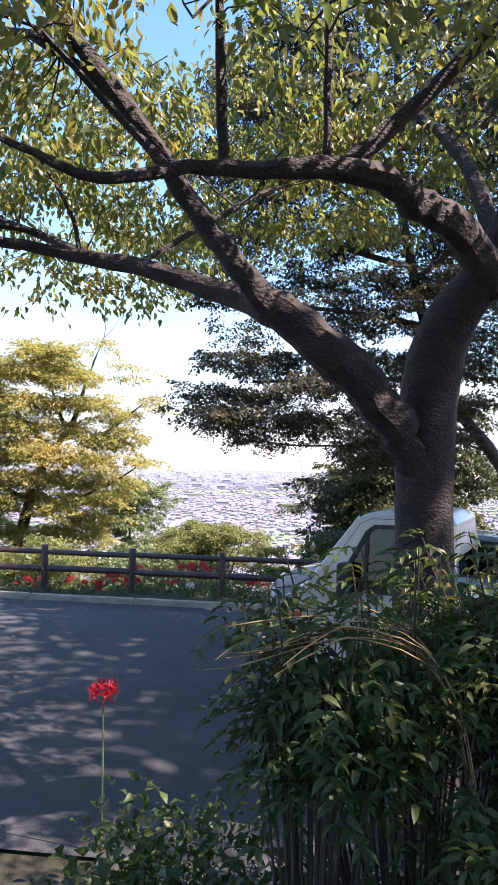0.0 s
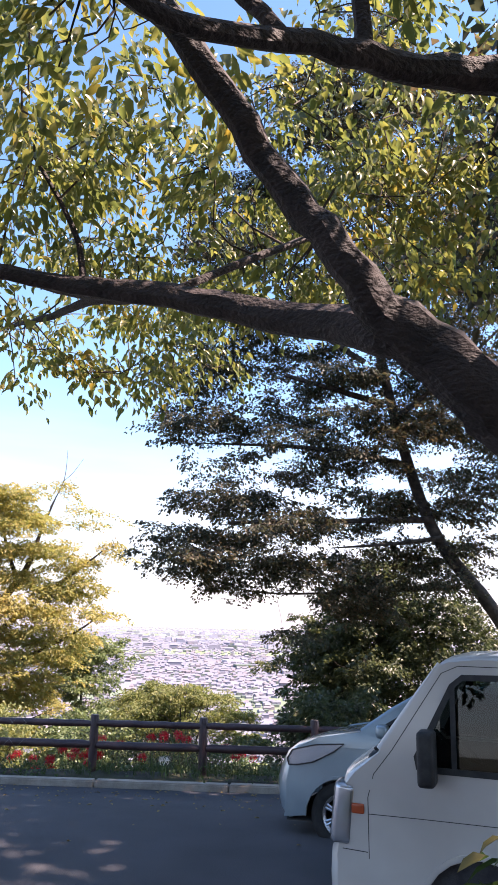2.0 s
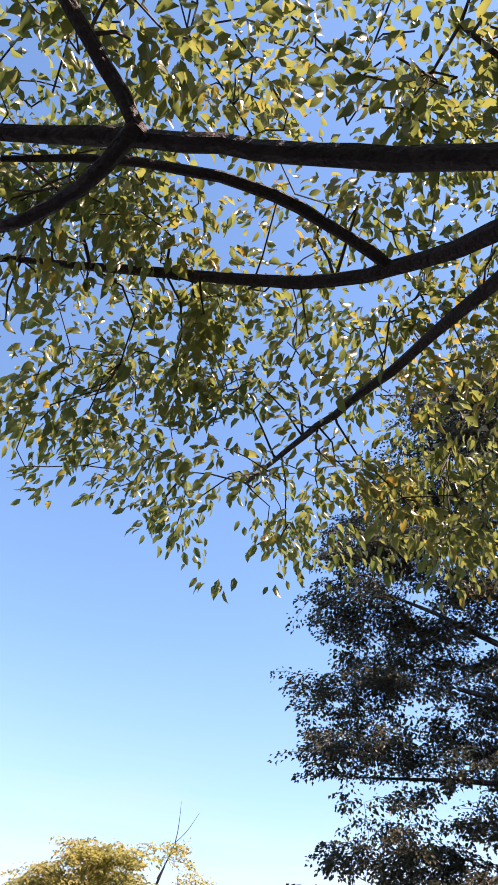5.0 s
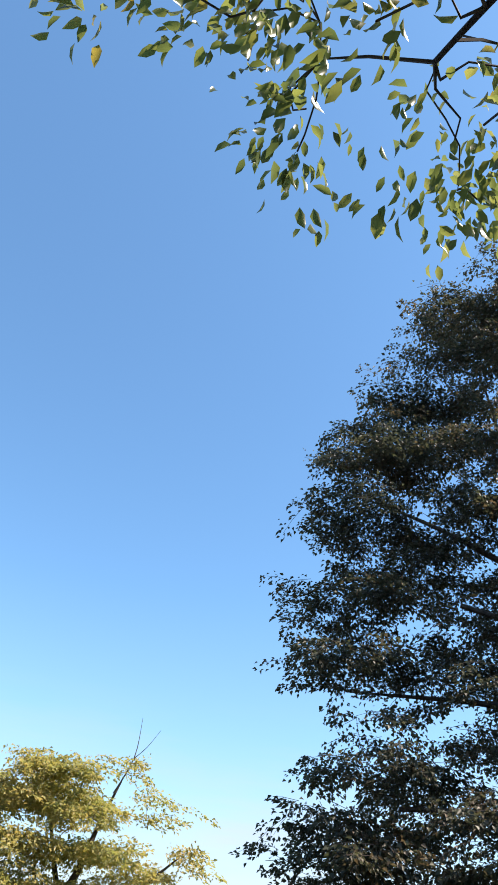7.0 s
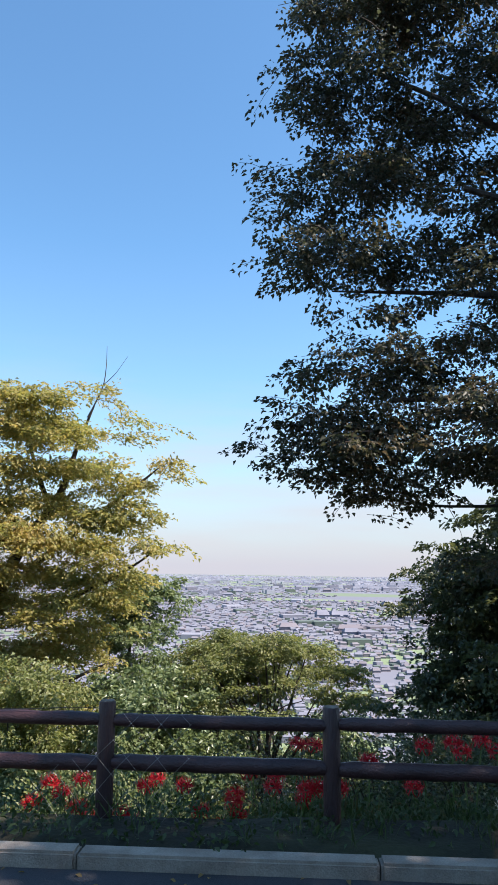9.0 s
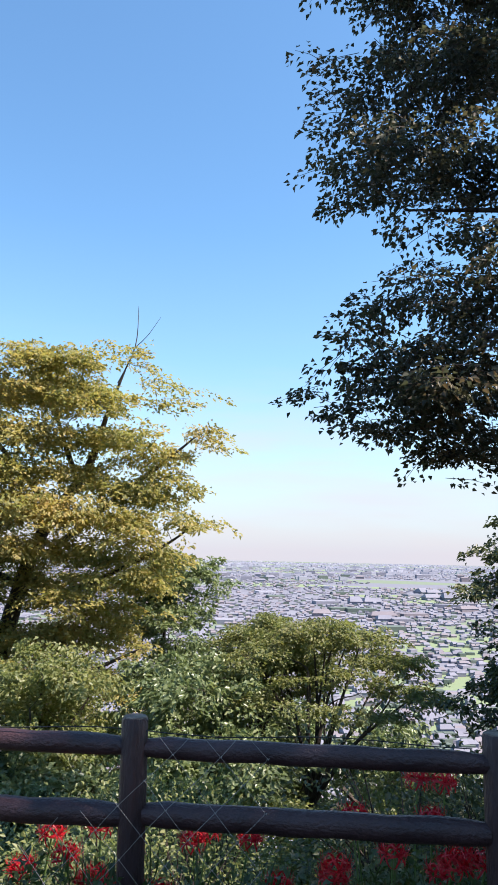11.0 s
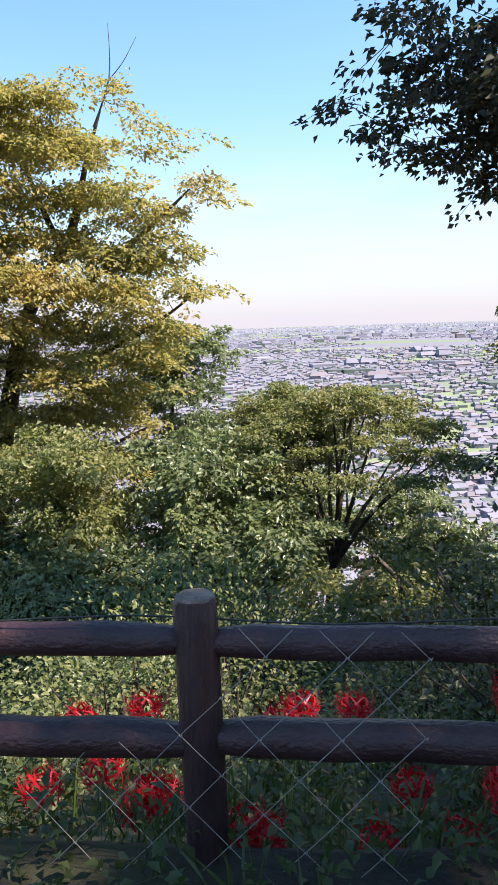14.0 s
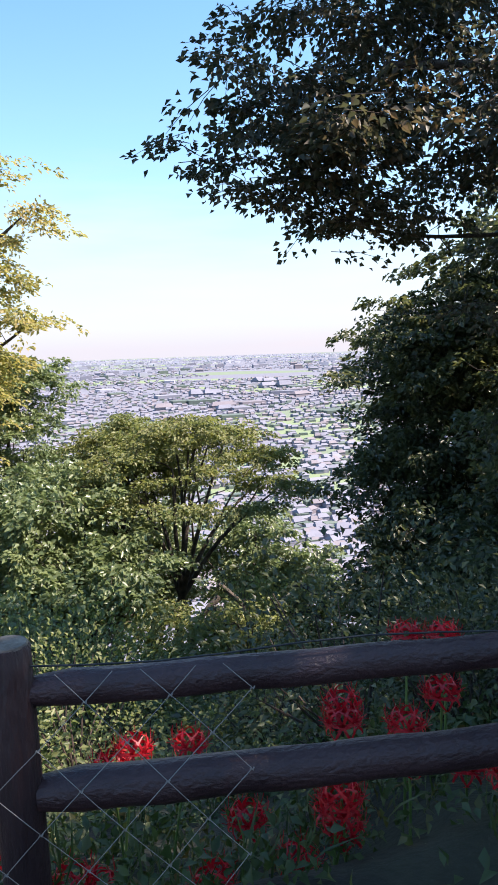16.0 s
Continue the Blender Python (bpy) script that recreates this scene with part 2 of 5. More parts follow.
class Soup:
    """Vertices and faces gathered for one mesh."""

    def __init__(self):
        self.v, self.f = [], []

    def tube(self, pts, sides=8, rough=0.0, rnd=None, cap=True):
        base = len(self.v)
        n = len(pts)
        prev = None
        for i, q in enumerate(pts):
            a, b = np.array(pts[max(i - 1, 0)][:3]), np.array(pts[min(i + 1, n - 1)][:3])
            d = b - a
            d = d / (np.linalg.norm(d) + 1e-9)
            if prev is None:
                u = np.cross(d, (0.31, 0.17, 0.93) if abs(d[2]) < 0.9 else (1, 0, 0))
            else:
                u = prev - d * np.dot(prev, d)
            u = u / (np.linalg.norm(u) + 1e-9)
            prev = u
            w = np.cross(d, u)
            for k in range(sides):
                a2 = 2 * math.pi * k / sides
                r = q[3] * (1 + (rnd.uniform(-rough, rough) if rnd else 0))
                self.v.append(np.array(q[:3]) + r * (math.cos(a2) * u + math.sin(a2) * w))
        for i in range(n - 1):
            for k in range(sides):
                a0, a1 = base + i * sides + k, base + i * sides + (k + 1) % sides
                self.f.append((a0, a1, a1 + sides, a0 + sides))
        if cap:
            self.f.append(tuple(base + k for k in reversed(range(sides))))
            self.f.append(tuple(base + (n - 1) * sides + k for k in range(sides)))

    def box(self, c, s, turn=0.0):
        base = len(self.v)
        cs, sn = math.cos(turn), math.sin(turn)
        for dz in (-1, 1):
            for dx, dy in ((-1, -1), (1, -1), (1, 1), (-1, 1)):
                x, y = dx * s[0] / 2, dy * s[1] / 2
                self.v.append((c[0] + x * cs - y * sn, c[1] + x * sn + y * cs, c[2] + dz * s[2] / 2))
        for q in ((3, 2, 1, 0), (4, 5, 6, 7), (0, 1, 5, 4), (1, 2, 6, 5), (2, 3, 7, 6), (3, 0, 4, 7)):
            self.f.append(tuple(base + k for k in q))

    def make(self, name, mat, parent=None, label="", smooth=True):
        return raw(name, self.v, self.f, mat, parent, label, smooth)


def leaf_mesh(name, centres, dirs, ups, lengths, widths, mat, parent=None, label="", fold=0.25, droop=0.2, fine=False, small=False):
    """Many leaves in one mesh: each has a stalk end, two shoulders, a bent midrib and a tip."""
    c, d, u = np.asarray(centres), np.asarray(dirs), np.asarray(ups)
    d = d / (np.linalg.norm(d, axis=1, keepdims=True) + 1e-9)
    s = np.cross(d, u)
    s = s / (np.linalg.norm(s, axis=1, keepdims=True) + 1e-9)
    u = np.cross(s, d)
    L, W = np.asarray(lengths)[:, None], np.asarray(widths)[:, None]
    n = len(c)
    tip = c + d * L * (1 - droop * 0.3) - u * L * droop
    if fine:
        a1, a2 = c + d * L * 0.28 + u * W * fold, c + d * L * 0.64 + u * (W * fold - L * droop * 0.35)
        r1, r2 = c + d * L * 0.3, c + d * L * 0.66 - u * L * droop * 0.35
        verts = np.stack([c, a1 + s * W * 0.48, r1, a1 - s * W * 0.48, a2 + s * W * 0.40, r2, a2 - s * W * 0.40, tip], axis=1).reshape(-1, 3)
        tri = np.array([[0, 2, 1], [0, 3, 2], [1, 2, 5], [1, 5, 4], [2, 3, 6], [2, 6, 5], [4, 5, 7], [5, 6, 7]])
        faces = (np.arange(n)[:, None, None] * 8 + tri[None]).reshape(-1, 3)
    elif small:
        side, lift = s * W * 0.5, d * L * 0.42 + u * W * fold
        verts = np.stack([c, c + lift + side, c + lift - side, tip], axis=1).reshape(-1, 3)
        tri = np.array([[0, 3, 1], [0, 2, 3]])
        faces = (np.arange(n)[:, None, None] * 4 + tri[None]).reshape(-1, 3)
    else:
        v1 = c + d * L * 0.45 + s * W * 0.5 + u * W * fold
        v2 = c + d * L * 0.45 - s * W * 0.5 + u * W * fold
        verts = np.stack([c, v1, v2, c + d * L * 0.5, tip], axis=1).reshape(-1, 3)
        tri = np.array([[0, 3, 1], [0, 2, 3], [1, 3, 4], [3, 2, 4]])
        faces = (np.arange(n)[:, None, None] * 5 + tri[None]).reshape(-1, 3)
    me = bpy.data.meshes.new(name)
    me.vertices.add(len(verts))
    me.vertices.foreach_set("co", verts.astype(np.float32).ravel())
    me.loops.add(faces.size)
    me.loops.foreach_set("vertex_index", faces.astype(np.int32).ravel())
    me.polygons.add(len(faces))
    me.polygons.foreach_set("loop_start", np.arange(0, faces.size, 3, dtype=np.int32))
    me.update(calc_edges=True)
    return link(name, me, mat, parent, label, smooth=False)


def unit_vectors(rng, n):
    a = rng.normal(size=(n, 3))
    return a / np.linalg.norm(a, axis=1, keepdims=True)


def spray_leaves(rng, at, along, sprays, leaves, length, size, width, hang, tilt, thick):
    """Flat fans of leaves: each spray has an axis, leaves on both sides of it and drooping ends."""
    n = len(at) * sprays
    big = length * rng.uniform(0.65, 1.35, n)[:, None]
    q = np.repeat(at, sprays, axis=0) + rng.normal(size=(n, 3)) * np.array([0.30, 0.30, 0.14]) * big
    az = np.repeat(np.arctan2(along[:, 1], along[:, 0]), sprays) + rng.normal(size=n) * 0.9
    pitch = rng.normal(size=n) * 0.2 - 0.1
    a = np.stack([np.cos(az) * np.cos(pitch), np.sin(az) * np.cos(pitch), np.sin(pitch)], axis=1)
    s = np.cross(a, (0, 0, 1.0))
    s /= np.linalg.norm(s, axis=1, keepdims=True)
    u = np.cross(s, a)
    t = rng.random((n, leaves, 1)) ** 0.8
    w = rng.uniform(-1, 1, (n, leaves, 1)) * 0.5 * (1 - 0.55 * t)
    A, S, Up, B = a[:, None], s[:, None], u[:, None], big[:, None]
    sag = np.array([0, 0, 1.0]) * 0.2 * B * (t * t + 2 * w * w)
    pos = q[:, None] + A * (t - 0.35) * B + S * w * B + Up * rng.normal(size=(n, leaves, 1)) * thick * B - sag
    d = A * (0.5 + 0.5 * t) + S * np.sign(w) * (0.8 - 0.4 * t) + rng.normal(size=pos.shape) * 0.35 - np.array([0, 0, hang])
    up = Up + rng.normal(size=pos.shape) * tilt
    ls = rng.uniform(size[0], size[1], n * leaves)
    return pos.reshape(-1, 3), d.reshape(-1, 3), up.reshape(-1, 3), ls, ls * width * rng.uniform(0.8, 1.2, n * leaves), q, a, big[:, 0]


def tree(name, label, category, base, trunk, limbs, pads, leaf, bark, rng_seed, sprays=2, spray=0.7, leaves=20, size=(0.09, 0.14), tilt=0.4, thick=0.05,
         per=4.0, hang=0.1, twig_r=0.012, width=0.58, crown_name="crown", trunk_sides=12, wander=0.12, shell=0.35, fine=False, small=True, shoots=False, twig_sides=4):
    """A tree: a tapered trunk, its limbs, twigs that reach into pads of foliage, and a crown of single leaves on flat sprays.
    pads: centre and half sizes of the masses; per: twig ends for each square metre of their outline."""
    rng, rnd = np.random.default_rng(rng_seed), random.Random(rng_seed)
    root = empty(name, base, label, category)
    off = np.array(base)
    tk = Soup()
    tk.tube([(*(np.array(q[:3]) - off), q[3]) for q in smooth_path(trunk, 5)], trunk_sides, 0.06, rnd)
    tk.make("trunk", bark, root)
    buf, used = np.zeros((60000, 4)), 0

    def remember(pts):
        nonlocal used
        for q in pts:
            if used < len(buf):
                buf[used] = q
                used += 1

    remember(smooth_path(trunk, 5)[len(trunk) * 2:])
    for lb in limbs:
        lp = smooth_path(lb, 5)
        for i, q in enumerate(lp[1:-1]):
            q[:3] += rng.normal(size=3) * q[3] * 0.12
        s = Soup()
        s.tube([(*(np.array(q[:3]) - off), q[3]) for q in lp], 8, 0.08, rnd)
        s.make("limb", bark, root)
        remember(lp[2:])
    tw = Soup()
    ends, ways = [], []
    for (cx, cy, cz, rx, ry, rz) in pads:
        area = (rx * ry + ry * rz + rx * rz) * 4 / 3 * math.pi / 3
        count = max(3, int(per * area))
        dirs = unit_vectors(rng, count)
        rad = shell + (1 - shell) * rng.random(count) ** 0.5
        cs = np.array([cx, cy, cz]) + dirs * rad[:, None] * np.array([rx, ry, rz])
        first = buf[:used, :3]
        order = np.argsort([np.min(np.sum((first - q) ** 2, axis=1)) for q in cs])
        for q in cs[order]:
            j = int(np.argmin(np.sum((buf[:used, :3] - q) ** 2, axis=1)))
            st = buf[j, :3].copy()
            gap = q - st
            ln = np.linalg.norm(gap)
            k = max(3, min(8, int(ln / 0.25)))
            r0 = min(twig_r * (0.6 + 0.5 * ln), buf[j, 3] * 0.8)
            pts = []
            bend = rng.normal(size=3) * ln * wander
            for i in range(k + 1):
                t = i / k
                w = st + gap * t + bend * math.sin(math.pi * t) + rng.normal(size=3) * 0.02 * (0 < i < k)
                pts.append((*(w - off), max(r0 * (1 - 0.7 * t), 0.004)))
            tw.tube(pts, twig_sides, 0, None, False)
            if ln > 0.4:
                remember([(*(np.array(p[:3]) + off), p[3]) for p in pts[1:]])
            ends.append(q - off)
            ways.append(gap / (ln + 1e-6))
    C, D, U, LL, WW, sq, sa, sl = spray_leaves(rng, np.array(ends), np.array(ways), sprays, leaves, spray, size, width, hang, tilt, thick)
    if shoots:
        for q, a, ln in zip(sq, sa, sl):
            tw.tube([(*(q - a * 0.4 * ln), 0.006), (*(q + a * 0.15 * ln), 0.005), (*(q + a * 0.6 * ln - (0, 0, 0.1 * ln)), 0.003)], 3, 0, None, False)
    tagged(tw.make("twig_mass", M_TWIG, root), kind="stuff")
    leaf_mesh(crown_name, C, D, U, LL, WW, leaf, root, fine=fine, small=small and not fine)
    return root


def blobs(rng_seed, centre, half, count, size, flat=0.6):
    """Pads spread through an ellipsoid."""
    r = np.random.default_rng(rng_seed)
    d = unit_vectors(r, count) * (0.35 + 0.6 * r.random((count, 1)) ** 0.5)
    c = np.array(centre) + d * np.array(half)
    return [(*q, size * r.uniform(0.75, 1.3), size * r.uniform(0.75, 1.3), size * flat * r.uniform(0.8, 1.2)) for q in c]


def layered(rng_seed, left, right, depth, step, size, thin=2.6, deep=(0.32, 0.55), stray=0.9, sag=0.0):
    """Small flat pads, level over level, between a left and a right outline (height, x); depth: y from, to."""
    r = np.random.default_rng(rng_seed)
    lz, lx = zip(*left)
    rz, rx = zip(*right)
    out = []
    z = lz[0]
    while z <= lz[-1]:
        a, b = np.interp(z, lz, lx), np.interp(z, rz, rx)
        n = max(1, round((b - a) * (depth[1] - depth[0]) / (size * size * thin)))
        for i in range(n):
            x = a + size * 0.5 + max(b - a - size, 0.05) * ((i + r.random()) / n)
            edge = min(x - a, b - x) / max(b - a, 0.1) * 2
            y = (depth[0] + depth[1]) / 2 + (depth[1] - depth[0]) / 2 * (0.45 + 0.55 * edge) * r.uniform(-1, 1)
            k = size * r.uniform(0.7, 1.25)
            out.append((x, y, z + r.uniform(-stray, stray) * step - sag * (1 - min(edge, 1)), k, k, k * r.uniform(*deep)))
        z += step
    return out


# ---- ground ----
def smoothstep(a, b, x):
    t = min(max((x - a) / (b - a), 0.0), 1.0)
    return t * t * (3 - 2 * t)


PLAIN = -60.0


def height(x, y):
    """The hill: a gentle road, a planted bank beside it, a steep slope below the fence, then the plain."""
    if y <= 13.6:
        z = 0.45 - 0.45 * smoothstep(9.6, 13.6, y)
        z += 0.54 * smoothstep(0.2, 1.7, x) * (1 - smoothstep(1.4, 3.9, y - 0.25 * (x - 2)))
        z += 0.05 * max(0.0, -y - 3)
    elif y <= 14.25:
        z = 0.07
    else:
        d = y - 14.25
        z = 0.07 - 0.9 * d * (1 - math.exp(-d / 1.0)) * 0.5 - 0.1 * min(d, 1)
        z -= 0.38 * smoothstep(0.03, 0.25, d) * (1 - smoothstep(-2.8, -2.1, x))
    ease = smoothstep(90, 170, y)
    z = max(z, PLAIN) * (1 - ease) + PLAIN * ease
    far = max(abs(x) / 900.0, -y / 700.0)
    e2 = smoothstep(0.35, 1.0, far)
    return z * (1 - e2) + PLAIN * e2


def stops(*runs):
    out = []
    for a, b, step in runs:
        k = max(1, round((b - a) / step))
        out += [a + (b - a) * i / k for i in range(k)]
    return out + [runs[-1][1]]


def build_ground():
    xs = stops((-4900, -900, 400), (-900, -60, 60), (-60, -14, 4), (-14, 10, 0.5), (10, 60, 4), (60, 900, 60), (900, 4900, 400))
    ys = stops((-4900, -700, 400), (-700, -30, 50), (-30, -4, 3), (-4, 13, 0.5), (13, 16, 0.15), (16, 40, 1.0), (40, 180, 8), (180, 4900, 120))
    v = []
    for y in ys:
        for x in xs:
            z = height(x, y)
            if 14.4 < y < 60 and abs(x) < 40:
                z += 0.12 * noise.noise((x * 0.7, y * 0.7, 0))
            v.append((x, y, z - (0.02 if y < 13.7 and abs(x) < 60 else 0)))
    n = len(xs)
    f = [(j * n + i, j * n + i + 1, (j + 1) * n + i + 1, (j + 1) * n + i) for j in range(len(ys) - 1) for i in range(n - 1)]
    tagged(raw("ground", v, f, M_GROUND, smooth=True), "leaf-strewn hillside falling to a wide green plain", "ground", kind="structure")


def build_road():
    xs, ys = stops((-34, -12, 2), (-12, 12, 0.4), (12, 30, 2)), stops((-14, 2, 1.0), (2, 13.38, 0.3))
    v, idx = [], {}
    f = []
    for j, y in enumerate(ys):
        for i, x in enumerate(xs):
            idx[i, j] = len(v)
            v.append((x, y, height(x, y) + 0.004))
    for j in range(len(ys) - 1):
        for i in range(len(xs) - 1):
            x, y = (xs[i] + xs[i + 1]) / 2, (ys[j] + ys[j + 1]) / 2
            if x > -0.5 and y < 4.5 + 0.15 * math.sin(x * 3):
                continue
            f.append((idx[i, j], idx[i + 1, j], idx[i + 1, j + 1], idx[i, j + 1]))
    ob = raw("road", v, f, M_ASPHALT, smooth=True)
    tagged(ob, "worn grey asphalt lane dappled with tree shade", "road", kind="structure")


def ground_material():
    """Soil and litter on the hill; fields and built-up land on the plain."""
    m = surface("ground_mix", (0.020, 0.018, 0.012), (0.048, 0.048, 0.022), 0.9, 0.95, bump=0.8, bump_scale=25)
    n, l = m.node_tree.nodes, m.node_tree.links
    p = n["Principled BSDF"]
    old = p.inputs["Base Color"].links[0].from_socket
    geo, sep, rng = n.new("ShaderNodeNewGeometry"), n.new("ShaderNodeSeparateXYZ"), n.new("ShaderNodeMapRange")
    l.new(geo.outputs["Position"], sep.inputs["Vector"])
    rng.inputs["From Min"].default_value, rng.inputs["From Max"].default_value = -52.0, -59.0
    l.new(sep.outputs["Z"], rng.inputs["Value"])
    mp, no = n.new("ShaderNodeMapping"), n.new("ShaderNodeTexVoronoi")
    mp.inputs["Scale"].default_value = (0.0022, 0.006, 0.01)
    no.inputs["Scale"].default_value = 1.0
    l.new(geo.outputs["Position"], mp.inputs["Vector"])
    l.new(mp.outputs["Vector"], no.inputs["Vector"])
    ramp = n.new("ShaderNodeValToRGB")
    ramp.color_ramp.interpolation = 'CONSTANT'
    # the plain is greyed and low in contrast, haze mixed into its colours
    cols = ((0.0, (0.16, 0.16, 0.19)), (0.35, (0.15, 0.19, 0.12)), (0.5, (0.17, 0.17, 0.20)), (0.72, (0.18, 0.23, 0.12)), (0.85, (0.19, 0.19, 0.22)))
    ramp.color_ramp.elements[0].color = rgba(cols[0][1])
    ramp.color_ramp.elements[1].position, ramp.color_ramp.elements[1].color = cols[1][0], rgba(cols[1][1])
    for q, c in cols[2:]:
        ramp.color_ramp.elements.new(q).color = rgba(c)
    sp2 = n.new("ShaderNodeSeparateColor")
    l.new(no.outputs["Color"], sp2.inputs["Color"])
    l.new(sp2.outputs["Red"], ramp.inputs["Fac"])
    mx = n.new("ShaderNodeMix")
    mx.data_type = 'RGBA'
    l.new(rng.outputs["Result"], mx.inputs["Factor"])
    l.new(old, mx.inputs["A"])
    l.new(ramp.outputs["Color"], mx.inputs["B"])
    l.new(mx.outputs["Result"], p.inputs["Base Color"])
    return m


M_GROUND = ground_material()
build_ground()
build_road()


# ---- the town on the plain ----
def build_town():
    """Districts of low houses, sheds and some towers, as far as the horizon."""
    shades = {
        # bluish grey of haze is mixed into all these town colours
        "pale": surface("town_pale_haze", (0.19, 0.185, 0.215), (0.25, 0.245, 0.28), 0.02, 0.8, bump=0, per="noise"),
        "grey": surface("town_grey_haze", (0.15, 0.15, 0.185), (0.21, 0.21, 0.25), 0.02, 0.8, bump=0, per="noise"),
        "brown": surface("town_tile_haze", (0.16, 0.14, 0.155), (0.21, 0.185, 0.20), 0.02, 0.8, bump=0, per="noise"),
        # far houses: aerial haze is put into the base colour
        "far": surface("town_far_haze", (0.29, 0.29, 0.335), (0.35, 0.35, 0.395), 0.02, 0.8, bump=0, per="noise"),
        "hazy": surface("town_horizon_haze", (0.42, 0.42, 0.47), (0.46, 0.455, 0.505), 0.02, 0.8, bump=0, per="noise"),
        "wood": leaf_material("town_trees", [(0.09, 0.12, 0.10), (0.12, 0.15, 0.12), (0.15, 0.18, 0.14)], 0.1, 0.7, 0.02),
    }
    rnd = random.Random(5)
    soups = {k: Soup() for k in shades}
    for i in range(30000):
        y = 170 + 4500 * rnd.random() ** 1.5
        x = rnd.uniform(-0.62, 0.62) * y
        if noise.noise((x * 0.0022, y * 0.0045, 3.0)) > 0.28 and y > 550:
            continue
        grow = 1 + y / 2600
        kind = rnd.choices(("pale", "grey", "brown", "wood"), (2, 6, 3, 4))[0]
        # haze by colour: the farther off, the likelier a paler house
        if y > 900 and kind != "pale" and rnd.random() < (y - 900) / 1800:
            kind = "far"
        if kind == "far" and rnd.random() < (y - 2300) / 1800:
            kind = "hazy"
        if rnd.random() < 0.012 and y > 600:
            s = (rnd.uniform(14, 34), rnd.uniform(10, 22), rnd.uniform(3.5, 5))
        elif 1500 < y < 3300 and rnd.random() < 0.04:
            s = (rnd.uniform(8, 16) * grow, rnd.uniform(8, 12), rnd.uniform(5, 10))
        else:
            s = (rnd.uniform(2.4, 4.8) * grow, rnd.uniform(2.4, 4) * grow, rnd.uniform(1.3, 2.4))
        b = soups[kind]
        turn = rnd.gauss(0.2, 0.15)
        b.box((x, y, PLAIN + s[2] / 2 - 0.3), s, turn)
        if s[2] < 10 and kind in ("grey", "brown") and s[0] < 25:
            k = len(b.v)
            cs, sn = math.cos(turn), math.sin(turn)
            z0 = PLAIN + s[2] - 0.3
            for dx, dy, dz in ((-.55, -.55, 0), (.55, -.55, 0), (.55, .55, 0), (-.55, .55, 0), (-.4, 0, .28), (.4, 0, .28)):
                px, py = dx * s[0], dy * s[1]
                b.v.append((x + px * cs - py * sn, y + px * sn + py * cs, z0 + dz * s[1]))
            b.f += [(k, k + 1, k + 5, k + 4), (k + 1, k + 2, k + 5), (k + 2, k + 3, k + 4, k + 5), (k + 3, k, k + 4)]
    words = {"pale": "pale plaster houses and flats of a far town, tinted blue-grey for haze", "grey": "grey-roofed houses of a far town, tinted blue-grey for haze", "brown": "brown tiled houses of a far town, greyed in colour for haze", "wood": "small groves among far houses", "far": "houses of the town near the horizon, colour paled and blued for haze", "hazy": "houses on the horizon, colour washed out for haze"}
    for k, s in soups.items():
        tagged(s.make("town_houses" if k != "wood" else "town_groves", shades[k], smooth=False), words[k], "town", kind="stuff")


build_town()


# ---- kerb and fence ----
FENCE_Y = 14.2
POST_X = [-1.725 + 1.725 * k for k in range(-6, 8)]


def build_kerb():
    root = tagged(empty("kerb", (0, 13.47, 0), "", ""), "weathered concrete kerb edging the asphalt lane", "kerb", kind="structure")
    x = -20.0
    k = 0
    bm = bmesh.new()
    bmesh.ops.create_cube(bm, size=1)
    bmesh.ops.scale(bm, vec=(1.94, 0.17, 0.34), verts=bm.verts)
    bmesh.ops.bevel(bm, geom=list(bm.edges), offset=0.018, segments=2, affect='EDGES')
    first = part("kerb_stone", bm, M_KERB, root)
    first.location = (x, 0, -0.065)
    while x < 14:
        x += 1.95
        o = first.copy()
        scene.collection.objects.link(o)
        o.location = (x, 0.004 * math.sin(k * 2.1), -0.065 + 0.004 * math.sin(k * 1.3))
        k += 1


def build_fence():
    root = empty("fence", (0, FENCE_Y, 0), "dark brown log-style railing with two rails along the lane edge", "fence")
    rnd = random.Random(3)
    s = Soup()
    s.tube([(0, 0, -0.5, 0.066), (0, 0, 0.1, 0.066), (0, 0, 0.5, 0.065), (0, 0, 0.885, 0.065), (0, 0, 0.90, 0.058)], 20, 0.03, rnd)
    post = s.make("post", M_POST, root)
    cap = Soup()
    cap.tube([(0, 0, 0.898, 0.0585), (0, 0, 0.904, 0.054)], 20, 0.0)
    end = cap.make("cut_end", M_CUT, post, "pale weathered cut end")
    rails = []
    for z, r in ((0.77, 0.051), (0.45, 0.060)):
        s = Soup()
        n = 14
        pts = [(0.05 + 1.625 * i / n, 0, 0.003 * math.sin(i * 1.7) - 0.004, r * (1 + 0.02 * math.sin(i * 2.3)) * (0.8 if i in (0, n) else 1)) for i in range(n + 1)]
        s.tube(pts, 16, 0.03, rnd)
        rails.append((s.make("rail", M_LOG, root), z))
    for i, x in enumerate(POST_X):
        p = post if i == 0 else post.copy()
        if i:
            scene.collection.objects.link(p)
            e = end.copy()
            scene.collection.objects.link(e)
            e.parent = p
        p.location = (x, 0, rnd.uniform(-0.012, 0.008))
        p.rotation_euler = (rnd.uniform(-0.012, 0.012), rnd.uniform(-0.012, 0.012), rnd.uniform(0, 6))
        for r, z in rails:
            o = r if i == 0 else r.copy()
            if i:
                scene.collection.objects.link(o)
            o.location = (x, 0, z + rnd.uniform(-0.008, 0.008))


build_kerb()
build_fence()


